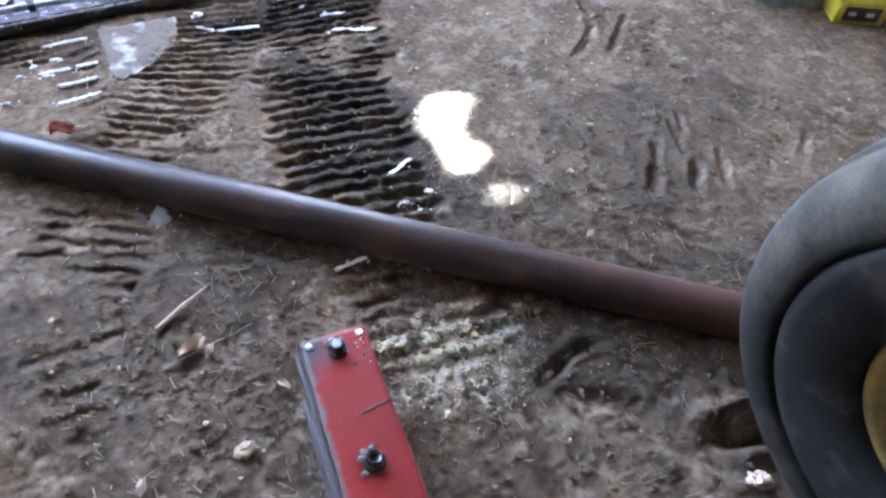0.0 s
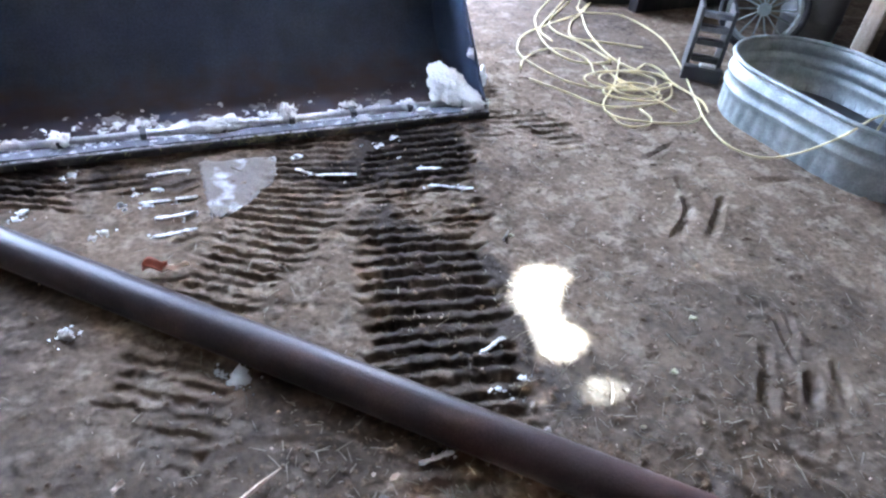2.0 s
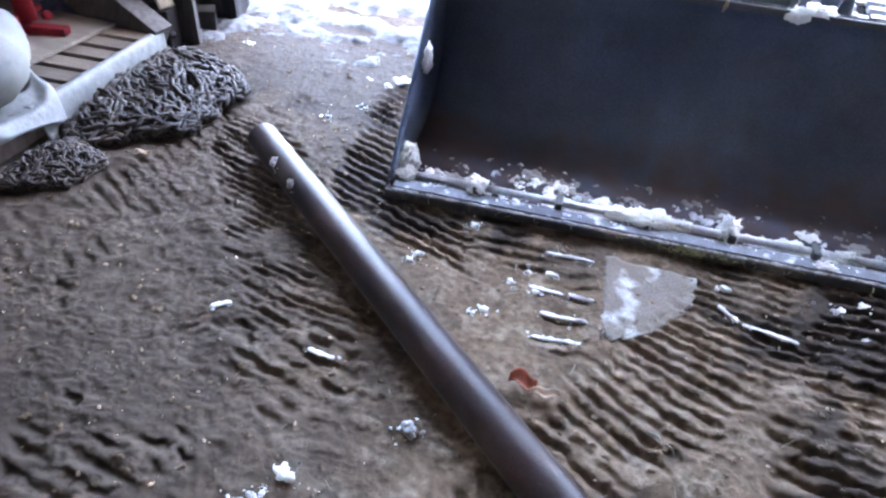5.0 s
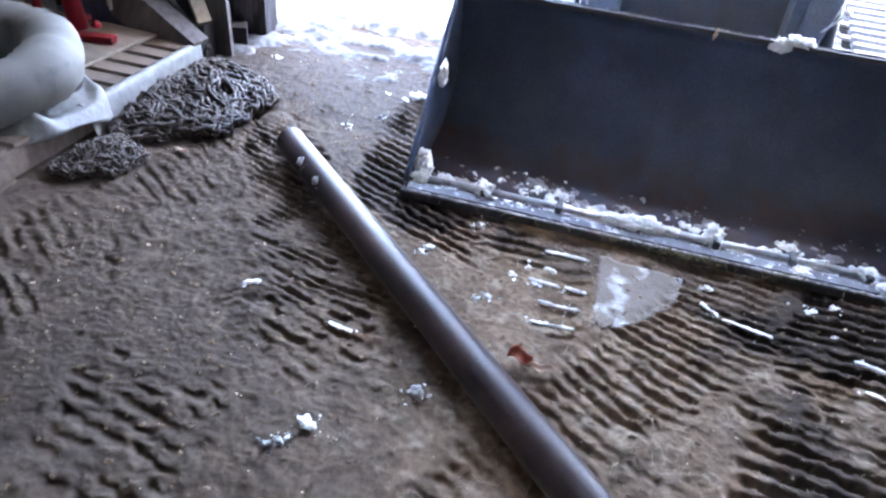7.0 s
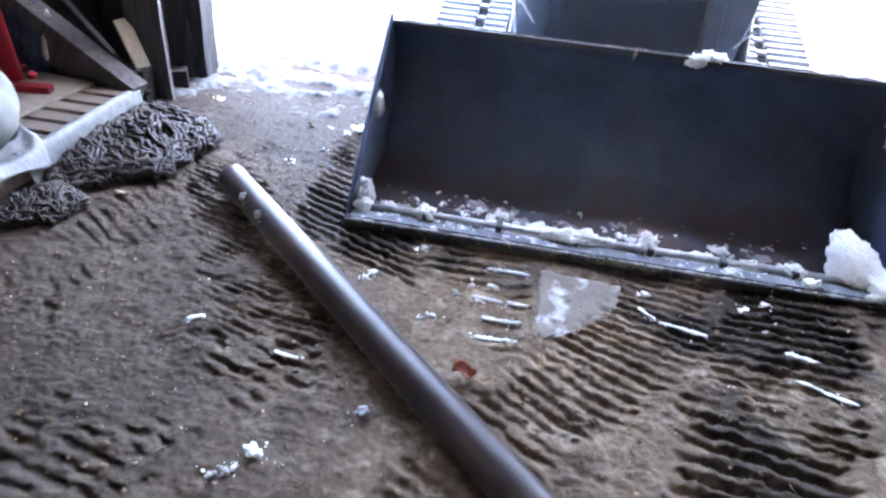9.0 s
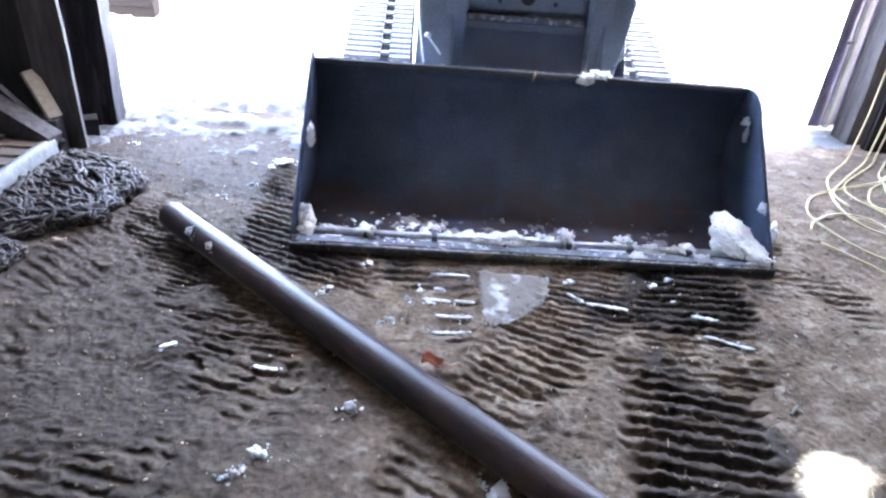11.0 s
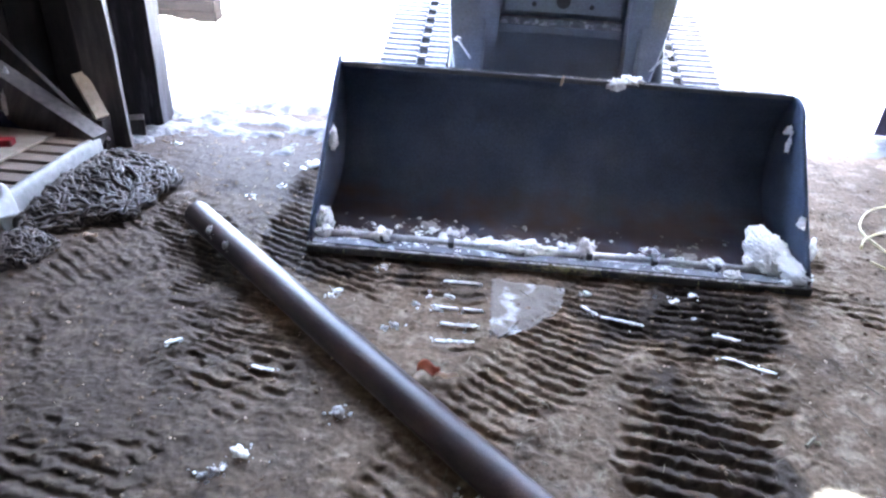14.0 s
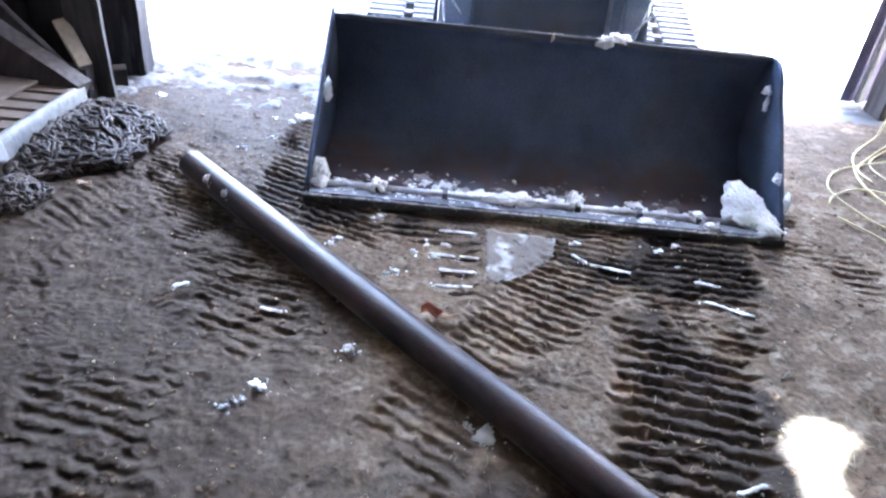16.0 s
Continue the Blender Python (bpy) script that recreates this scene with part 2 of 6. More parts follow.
M_galv = mat("weathered_galvanised_steel", (0.27, 0.29, 0.28), (0.17, 0.19, 0.185), rough=0.5, metal=0.35, grit=(0.78, 1.14), scale=14, fine=120, bump=0.12, dist=0.001,
             third=(0.20, 0.19, 0.17), third_scale=4, third_at=(0.56, 0.8), rough_alt=0.55)
M_rope = mat("yellow_poly_rope", (0.60, 0.47, 0.21), (0.50, 0.41, 0.24), rough=0.6, scale=20, fine=400, bump=0.5, dist=0.001)
M_chain = mat("rusty_grey_chain", (0.055, 0.041, 0.034), (0.027, 0.020, 0.017), rough=0.62, metal=0.0, spec=0.3, scale=20, fine=200, bump=0.3, dist=0.001, isle=0.35,
              third=(0.075, 0.050, 0.036), third_scale=9, third_at=(0.58, 0.72))
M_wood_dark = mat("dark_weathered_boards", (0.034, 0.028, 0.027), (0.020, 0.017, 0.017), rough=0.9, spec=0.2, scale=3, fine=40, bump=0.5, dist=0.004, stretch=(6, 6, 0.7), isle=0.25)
# pale copy of the boards, for unseen surfaces that bounce fill light
M_wood_fill = mat("pale_fill_boards", (0.19, 0.172, 0.160), (0.13, 0.118, 0.110), rough=0.9, spec=0.2, scale=3, fine=40, bump=0.5, dist=0.004, stretch=(6, 6, 0.7), isle=0.2)
M_wood_grey = mat("grey_weathered_wood", (0.150, 0.112, 0.086), (0.095, 0.070, 0.054), rough=0.85, scale=5, fine=60, bump=0.4, dist=0.002, stretch=(0.8, 7, 5), isle=0.2)
M_post = mat("dark_weathered_jamb", (0.034, 0.031, 0.033), (0.018, 0.016, 0.018), rough=0.9, spec=0.1, scale=4, fine=50, bump=0.5, dist=0.003, stretch=(6, 6, 0.8),
             third=(0.060, 0.058, 0.064), third_scale=5, third_at=(0.52, 0.66))
M_maroon = mat("maroon_stained_boards", (0.040, 0.020, 0.020), (0.024, 0.013, 0.014), rough=0.8, spec=0.2, scale=4, fine=60, bump=0.4, dist=0.003, stretch=(6, 6, 0.8))
M_wood_edge = mat("grey_split_plank", (0.072, 0.060, 0.056), (0.034, 0.028, 0.027), rough=0.85, scale=5, fine=60, bump=0.4, dist=0.002, stretch=(6, 6, 0.8))
M_wood_new = mat("fresh_sawn_pine", (0.46, 0.385, 0.30), (0.37, 0.30, 0.225), rough=0.75, scale=6, fine=50, bump=0.2, dist=0.001, stretch=(6, 6, 1))
M_ply = mat("weathered_plywood", (0.20, 0.168, 0.138), (0.15, 0.124, 0.10), rough=0.8, scale=4, fine=70, bump=0.2, dist=0.001, stretch=(1, 6, 1))
M_sheet = mat("pale_plastic_sheet", (0.178, 0.178, 0.176), (0.120, 0.122, 0.122), rough=0.6, grit=(0.88, 1.08), scale=7, fine=26, bump=0.45, dist=0.012,
              third=(0.17, 0.17, 0.165), third_scale=5, third_at=(0.58, 0.75))
M_tube = mat("dusty_grey_rubber_tube", (0.132, 0.130, 0.120), (0.098, 0.097, 0.090), rough=0.75, grit=(0.92, 1.06), scale=5, fine=120, bump=0.2, dist=0.001,
             third=(0.055, 0.058, 0.060), third_scale=9, third_at=(0.58, 0.74))
M_yellow = mat("yellow_plastic_case", (0.52, 0.40, 0.03), (0.42, 0.32, 0.03), rough=0.5, scale=9, fine=150, bump=0.1, dist=0.0008)
M_plastic = mat("black_plastic", (0.022, 0.022, 0.024), (0.035, 0.034, 0.033), rough=0.5, scale=12, fine=200, bump=0.15, dist=0.001)
M_stand = mat("grey_plastic", (0.17, 0.17, 0.175), (0.06, 0.06, 0.065), rough=0.6, scale=20, fine=150, bump=0.2, dist=0.001)
M_straw = mat("straw_flecks", (0.30, 0.255, 0.195), (0.19, 0.16, 0.12), rough=0.8, scale=3, fine=200, bump=0)
M_stone = mat("pale_soil_crumbs", (0.22, 0.19, 0.16), (0.13, 0.105, 0.088), rough=0.9, scale=8, fine=200, bump=0.3)
M_crumb = mat("pale_yellow_crumbs", (0.58, 0.52, 0.32), (0.42, 0.38, 0.29), rough=0.85, scale=30, fine=200, bump=0.3)
M_leaf = mat("dry_red_brown_leaf", (0.30, 0.085, 0.045), (0.20, 0.055, 0.03), rough=0.7, scale=30, fine=200, bump=0.3, dist=0.001)
M_leaf_pale = mat("pale_dry_husk", (0.55, 0.42, 0.33), (0.42, 0.30, 0.22), rough=0.8, scale=30, fine=200, bump=0.3, dist=0.001)
M_moss = mat("mossy_turf_shreds", (0.10, 0.11, 0.045), (0.16, 0.14, 0.07), rough=0.9, scale=30, fine=200, bump=0.3)
M_blue = mat("dark_blue_sacking", (0.028, 0.035, 0.075), (0.05, 0.055, 0.08), rough=0.85, scale=12, fine=200, bump=0.3)
M_white = mat("off_white_sacking", (0.5, 0.49, 0.47), (0.38, 0.37, 0.36), rough=0.85, scale=12, fine=200, bump=0.3)
M_tin = mat("corrugated_door_sheet", (0.21, 0.19, 0.29), (0.15, 0.14, 0.21), rough=0.5, metal=0.3, scale=5, fine=100, bump=0.1, dist=0.001)

# grime worn into one end corner of the beam
_t = M_red.node_tree
_bs = _t.nodes["Principled BSDF"]
_tc = _t.nodes.new("ShaderNodeTexCoord")
_vm = _t.nodes.new("ShaderNodeVectorMath")
_vm.operation = "DISTANCE"
_vm.inputs[1].default_value = (-0.075, -0.02, 0.21)
_t.links.new(_tc.outputs["Object"], _vm.inputs[0])
_nz = _t.nodes.new("ShaderNodeTexNoise")
_nz.inputs["Scale"].default_value, _nz.inputs["Detail"].default_value = 32.0, 8.0
_t.links.new(_tc.outputs["Object"], _nz.inputs["Vector"])
_ad = _t.nodes.new("ShaderNodeMath")
_ad.operation = "MULTIPLY_ADD"
_ad.inputs[1].default_value = 0.10
_t.links.new(_nz.outputs[0], _ad.inputs[0])
_t.links.new(_vm.outputs["Value"], _ad.inputs[2])
_mr = _t.nodes.new("ShaderNodeMapRange")
_mr.inputs[1].default_value, _mr.inputs[2].default_value = 0.135, 0.085
_t.links.new(_ad.outputs[0], _mr.inputs[0])
_mx = _t.nodes.new("ShaderNodeMix")
_mx.data_type = "RGBA"
_src = _bs.inputs["Base Color"].links[0].from_socket
_t.links.new(_mr.outputs[0], _mx.inputs[0])
_t.links.new(_src, _mx.inputs[6])
_mx.inputs[7].default_value = (0.060, 0.045, 0.048, 1)
_t.links.new(_mx.outputs[2], _bs.inputs["Base Color"])

# bare grey steel where the paint has rubbed off one long edge
_sx = _t.nodes.new("ShaderNodeSeparateXYZ")
_t.links.new(_tc.outputs["Object"], _sx.inputs[0])
_ad = _t.nodes.new("ShaderNodeMath")
_ad.operation = "MULTIPLY_ADD"
_ad.inputs[1].default_value = 0.035
_t.links.new(_nz.outputs[0], _ad.inputs[0])
_t.links.new(_sx.outputs["X"], _ad.inputs[2])
_mr = _t.nodes.new("ShaderNodeMapRange")
_mr.inputs[1].default_value, _mr.inputs[2].default_value = -0.036, -0.046
_t.links.new(_ad.outputs[0], _mr.inputs[0])
_mw = _t.nodes.new("ShaderNodeMix")
_mw.data_type = "RGBA"
_t.links.new(_mr.outputs[0], _mw.inputs[0])
_t.links.new(_mx.outputs[2], _mw.inputs[6])
_mw.inputs[7].default_value = (0.105, 0.088, 0.090, 1)
_t.links.new(_mw.outputs[2], _bs.inputs["Base Color"])

# rust and scouring where loads slide over the bucket floor
_t = M_bucket.node_tree
_bs = _t.nodes["Principled BSDF"]
_tc = _t.nodes.new("ShaderNodeTexCoord")
_sx = _t.nodes.new("ShaderNodeSeparateXYZ")
_t.links.new(_tc.outputs["Object"], _sx.inputs[0])
_nz = _t.nodes.new("ShaderNodeTexNoise")
_nz.inputs["Scale"].default_value, _nz.inputs["Detail"].default_value = 7.0, 7.0
_t.links.new(_tc.outputs["Object"], _nz.inputs["Vector"])
_ad = _t.nodes.new("ShaderNodeMath")
_ad.operation = "MULTIPLY_ADD"
_ad.inputs[1].default_value = 0.22
_t.links.new(_nz.outputs[0], _ad.inputs[0])
_t.links.new(_sx.outputs["Z"], _ad.inputs[2])
_mr = _t.nodes.new("ShaderNodeMapRange")
_mr.inputs[1].default_value, _mr.inputs[2].default_value = 0.21, 0.12
_t.links.new(_ad.outputs[0], _mr.inputs[0])
_mx = _t.nodes.new("ShaderNodeMix")
_mx.data_type = "RGBA"
_src = _bs.inputs["Base Color"].links[0].from_socket
_t.links.new(_mr.outputs[0], _mx.inputs[0])
_t.links.new(_src, _mx.inputs[6])
_mx.inputs[7].default_value = (0.070, 0.048, 0.051, 1)
_t.links.new(_mx.outputs[2], _bs.inputs["Base Color"])

# ---- builders ----
def finish(name, me, material, parent=None, label="", smooth=False):
    if smooth:
        me.polygons.foreach_set("use_smooth", [True] * len(me.polygons))
    me.materials.append(material)
    ob = new(name, me)
    if parent is not None:
        ob.parent = parent
    if label:
        ob["label"] = label
    return ob


def part(name, bm, material, parent=None, label="", smooth=False):
    me = bpy.data.meshes.new(name)
    bmesh.ops.recalc_face_normals(bm, faces=bm.faces[:])
    bm.to_mesh(me)
    bm.free()
    return finish(name, me, material, parent, label, smooth)


def thing(name, m, label, category, group="", kind=""):
    e = new(name)
    e.empty_display_size = 0.1
    e.matrix_world = m
    return tagged(e, label, category, group, kind)


def box(x0, x1, y0, y1, z0, z1, bevel=0.0, bm=None, m=None):
    bm = bm or bmesh.new()
    r = bmesh.ops.create_cube(bm, size=1.0)
    vs = r["verts"]
    for v in vs:
        v.co = Vector((x0 + (v.co.x + 0.5) * (x1 - x0), y0 + (v.co.y + 0.5) * (y1 - y0), z0 + (v.co.z + 0.5) * (z1 - z0)))
    if bevel:
        es = list({e for v in vs for e in v.link_edges})
        r = bmesh.ops.bevel(bm, geom=es, offset=bevel, segments=2, affect="EDGES", profile=0.6)
        vs = list({v for f in r["faces"] for v in f.verts} | {v for v in vs if v.is_valid})
    if m is not None:
        bmesh.ops.transform(bm, matrix=m, verts=[v for v in vs if v.is_valid])
    return bm


def rough_up(bm, amount, scale=3.0, seed=0.0):
    for v in bm.verts:
        v.co += noise.noise_vector(v.co * scale + Vector((seed, seed * 1.7, 0))) * amount
    return bm


def cyl(a, b, r0, r1=None, seg=16, bm=None, caps=True):
    bm = bm or bmesh.new()
    a, b = Vector(a), Vector(b)
    r1 = r0 if r1 is None else r1
    q = (b - a).to_track_quat("Z", "Y").to_matrix()
    rings = []
    for p, r in ((a, r0), (b, r1)):
        rings.append([bm.verts.new(p + q @ Vector((r * math.cos(k * math.tau / seg), r * math.sin(k * math.tau / seg), 0))) for k in range(seg)])
    for k in range(seg):
        bm.faces.new((rings[0][k], rings[0][(k + 1) % seg], rings[1][(k + 1) % seg], rings[1][k]))
    if caps:
        bm.faces.new(rings[0][::-1])
        bm.faces.new(rings[1])
    return bm


def smooth_line(pts, step=0.03):
    """Catmull-Rom through the points."""
    P = [Vector(p) for p in pts]
    P = [P[0] * 2 - P[1]] + P + [P[-1] * 2 - P[-2]]
    out = []
    for i in range(1, len(P) - 2):
        n = max(2, int((P[i + 1] - P[i]).length / step))
        for k in range(n):
            t = k / n
            a, b, c, d = P[i - 1], P[i], P[i + 1], P[i + 2]
            out.append(0.5 * (2 * b + (c - a) * t + (2 * a - 5 * b + 4 * c - d) * t * t + (3 * b - a - 3 * c + d) * t ** 3))
    out.append(P[-2])
    return out


def tube(pts, r, seg=6, bm=None, radii=None, closed=False):
    bm = bm or bmesh.new()
    up = Vector((0, 0, 1))
    rings = []
    n = len(pts)
    for i, p in enumerate(pts):
        d = (pts[(i + 1) % n] - pts[i - 1]) if closed or 0 < i < n - 1 else (pts[min(i + 1, n - 1)] - pts[max(i - 1, 0)])
        d.normalize()
        s = d.cross(up)
        s = s.normalized() if s.length > 1e-4 else Vector((1, 0, 0))
        w = s.cross(d)
        rr = radii[i] if radii else r
        rings.append([bm.verts.new(p + (s * math.cos(k * math.tau / seg) + w * math.sin(k * math.tau / seg)) * rr) for k in range(seg)])
    for i in range(n if closed else n - 1):
        A, B = rings[i], rings[(i + 1) % n]
        for k in range(seg):
            bm.faces.new((A[k], A[(k + 1) % seg], B[(k + 1) % seg], B[k]))
    if not closed:
        bm.faces.new(rings[0][::-1])
        bm.faces.new(rings[-1])
    return bm


def lathe(profile, seg=48, bm=None, closed=False):
    """Turns (radius, height) pairs round the z axis."""
    bm = bm or bmesh.new()
    rings = []
    for k in range(seg):
        c, s = math.cos(k * math.tau / seg), math.sin(k * math.tau / seg)
        rings.append([bm.verts.new((r * c, r * s, z)) for r, z in profile])
    n = len(profile)
    for k in range(seg):
        A, B = rings[k], rings[(k + 1) % seg]
        for i in range(n if closed else n - 1):
            j = (i + 1) % n
            bm.faces.new((A[i], B[i], B[j], A[j]))
    return bm


def slab(outline, axis, lo, hi, bm=None):
    """A flat outline (two coordinates a point) drawn out along an axis."""
    bm = bm or bmesh.new()
    def at(p, w):
        return {"x": (w, p[0], p[1]), "y": (p[0], w, p[1]), "z": (p[0], p[1], w)}[axis]
    A = [bm.verts.new(at(p, lo)) for p in outline]
    B = [bm.verts.new(at(p, hi)) for p in outline]
    n = len(outline)
    bm.faces.new(A[::-1])
    bm.faces.new(B)
    for i in range(n):
        bm.faces.new((A[i], A[(i + 1) % n], B[(i + 1) % n], B[i]))
    return bm


def lump(r, seed, squash=(1, 1, 0.6), rough=0.35, sub=3, bm=None, at=(0, 0, 0), scale=None):
    """An uneven clod, flat underneath."""
    bm = bm or bmesh.new()
    vs = bmesh.ops.create_icosphere(bm, subdivisions=sub, radius=1.0)["verts"]
    for v in vs:
        d = v.co.normalized()
        k = 1 + rough * noise.noise(d * 1.6 + Vector((seed, 0, 0))) + rough * 0.6 * noise.noise(d * 4.0 + Vector((0, seed, 0))) + rough * 0.5 * noise.noise(d * 9.0 + Vector((0, 0, seed)))
        v.co = Vector((d.x * squash[0], d.y * squash[1], max(d.z, -0.35) * squash[2])) * r * k + Vector(at)
    return bm


def scatter(name, items, material, label, category, seed=1, rough=0.3):
    """Many angular crumbs (place, radius, turn, squash) in one mesh."""
    src = bmesh.new()
    bmesh.ops.create_icosphere(src, subdivisions=2, radius=1.0)
    src.verts.index_update()
    base = np.array([v.co[:] for v in src.verts])
    tri = np.array([[v.index for v in f.verts] for f in src.faces])
    src.free()
    g = np.random.default_rng(seed)
    n = len(items)
    P = np.array([i[0] for i in items])
    r, a, q = (np.array([i[k] for i in items]) for k in (1, 2, 3))
    V = base[None] * (1 + rough * g.normal(0, 1, (n, len(base), 1)).clip(-2, 2))
    V = V * np.array([1.3, 0.9, 1.0])
    V[..., 2] *= q[:, None]
    c, s = np.cos(a)[:, None], np.sin(a)[:, None]
    W = np.stack([V[..., 0] * c - V[..., 1] * s, V[..., 0] * s + V[..., 1] * c, V[..., 2]], -1) * r[:, None, None] + P[:, None]
    F = (tri[None] + (np.arange(n) * len(base))[:, None, None]).reshape(-1, 3)
    me = bpy.data.meshes.new(name)
    me.from_pydata(W.reshape(-1, 3).tolist(), [], F.tolist())
    return tagged(finish(name, me, material), label, category, kind="stuff")


# ---- value noise on arrays ----
RNG = np.random.default_rng(7)
LATTICE = RNG.random((256, 256))


def vnoise(x, y, s, off=0):
    u, v = x * s + 17.3 + off * 5.1, y * s + 41.7 + off * 3.3
    i, j = np.floor(u).astype(int), np.floor(v).astype(int)
    a, b = u - i, v - j
    a, b = a * a * (3 - 2 * a), b * b * (3 - 2 * b)
    g = lambda p, q: LATTICE[(p + off * 37) % 256, (q + off * 53) % 256]
    return (g(i, j) * (1 - a) + g(i + 1, j) * a) * (1 - b) + (g(i, j + 1) * (1 - a) + g(i + 1, j + 1) * a) * b


def fbm(x, y, s, octaves=4, off=0, gain=0.5):
    t, k, w = 0, 1.0, 0
    for o in range(octaves):
        t, w = t + k * vnoise(x, y, s * 2 ** o, off + o), w + k
        k *= gain
    return t / w


def sstep(a, b, x):
    t = np.clip((x - a) / (b - a), 0, 1)
    return t * t * (3 - 2 * t)


# ---- the dirt floor, pressed by rubber tracks ----
BANDS = [  # centre line, width, depth, how much is worn away, pitch, bearing of the lugs along the line, how broken they are
    ([(0.64, 0.7), (0.62, -0.10), (0.53, -0.36), (0.49, -0.56)], 0.46, 0.029, 0.15, 0.056, (0, -3, -5, -7), 0.42),
    ([(0.54, -0.55), (0.45, -0.82)], 0.30, 0.020, 0.30, 0.056, (-7, -10), 0.55),
    ([(0.40, -0.78), (0.33, -1.10), (0.22, -1.62)], 0.42, 0.034, 0.16, 0.056, (-9, -11, -11), 0.36),
    ([(0.14, -0.66), (0.06, -1.00)], 0.26, 0.010, 0.45, 0.050, (-14, -16), 0.8),
    ([(0.24, -1.56), (0.20, -1.95)], 0.42, 0.018, 0.22, 0.056, (-6, -13), 0.35),
    ([(0.24, 0.10), (0.20, -0.18), (0.08, -0.44), (-0.12, -0.68), (-0.34, -0.96)], 0.36, 0.017, 0.22, 0.048, (-6, -10, -19, -32, -37), 0.45),
    ([(-0.31, -0.96), (-0.36, -1.14), (-0.46, -1.36)], 0.34, 0.014, 0.28, 0.048, (-37, -30, -26), 0.6),
    ([(0.02, -1.02), (-0.10, -1.22)], 0.34, 0.015, 0.42, 0.06, (-20, -20), 0.7),
    ([(-0.46, 0.15), (-0.46, -0.62)], 0.42, 0.013, 0.33, 0.056, (4, 5), 0.6),
    ([(-0.98, 0.75), (-0.99, 0.25), (-0.90, -0.22)], 0.50, 0.025, 0.18, 0.054, (-24, -26, -24), 0.50),
    ([(-1.62, 0.30), (-1.40, -0.12), (-1.25, -0.35), (-1.08, -0.56), (-0.98, -0.74), (-1.06, -0.95)], 0.34, 0.017, 0.22, 0.050, (-18, -16, -14, -13, -16, -24), 0.75),
    ([(-1.33, -0.98), (-1.30, -1.25), (-1.26, -1.62)], 0.42, 0.010, 0.34, 0.050, (-11, -13, -10), 0.9),
    ([(-1.68, -0.05), (-1.73, -0.24), (-1.83, -0.52), (-1.92, -0.78), (-2.02, -1.25)], 0.38, 0.011, 0.26, 0.050, (-34, -34, -35, -35, -34), 0.6),
    ([(1.02, 0.40), (1.06, -0.02), (1.10, -0.42)], 0.46, 0.015, 0.28, 0.054, (-4, -4, -4), 0.5),
    ([(-0.52, -1.54), (-0.54, -1.82)], 0.15, 0.008, 0.25, 0.060, (-4, -4), 0.5),
    ([(0.98, -1.85), (0.90, -2.15)], 0.30, 0.020, 0.40, 0.06, (-50, -52), 0.6),
    ([(-1.75, 0.75), (-1.62, 0.35)], 0.35, 0.008, 0.45, 0.056, (-20, -20), 0.9),
]
# wet ground, and patches toned down for light falling off
DAMP_AND_DIM = [((-0.98, 0.04), (0.48, 0.28), 1.0), ((0.58, -0.30), (0.36, 0.36), 1.0), ((0.36, -1.05), (0.27, 0.50), 0.85), ((-1.08, -0.62), (0.30, 0.25), 0.5), ((-1.30, -1.15), (0.34, 0.30), 0.6), ((0.16, -0.15), (0.14, 0.14), 0.4), ((-0.12, -1.2), (0.2, 0.2), 0.5), ((-0.34, -0.15), (0.10, 0.12), 0.6), ((-1.5, -1.55), (0.75, 0.6), 0.75), ((-1.40, -1.0), (0.35, 0.25), 0.6), ((-2.0, -0.7), (1.0, 1.1), 0.45), ((-1.75, -1.35), (0.7, 0.6), 0.85), ((-1.25, -1.3), (0.5, 0.45), 0.6), ((-1.6, 1.05), (1.5, 0.75), 1.0), ((-1.55, 0.70), (0.9, 0.45), 0.6), ((1.7, 1.3), (0.8, 0.5), 0.4), ((-1.9, -0.9), (0.6, 0.55), 0.6), ((-1.45, -0.4), (0.45, 0.35), 0.5), ((-1.85, -0.35), (0.4, 0.3), 0.5), ((1.3, -1.55), (0.25, 0.2), 0.3), ((1.0, -2.0), (0.2, 0.15), 0.5), ((-0.35, -1.50), (0.55, 0.34), 0.55), ((1.15, -1.60), (0.50, 0.45), 0.45), ((0.62, -1.62), (0.3, 0.3), 0.4), ((0.72, -2.12), (0.50, 0.36), 0.65)]
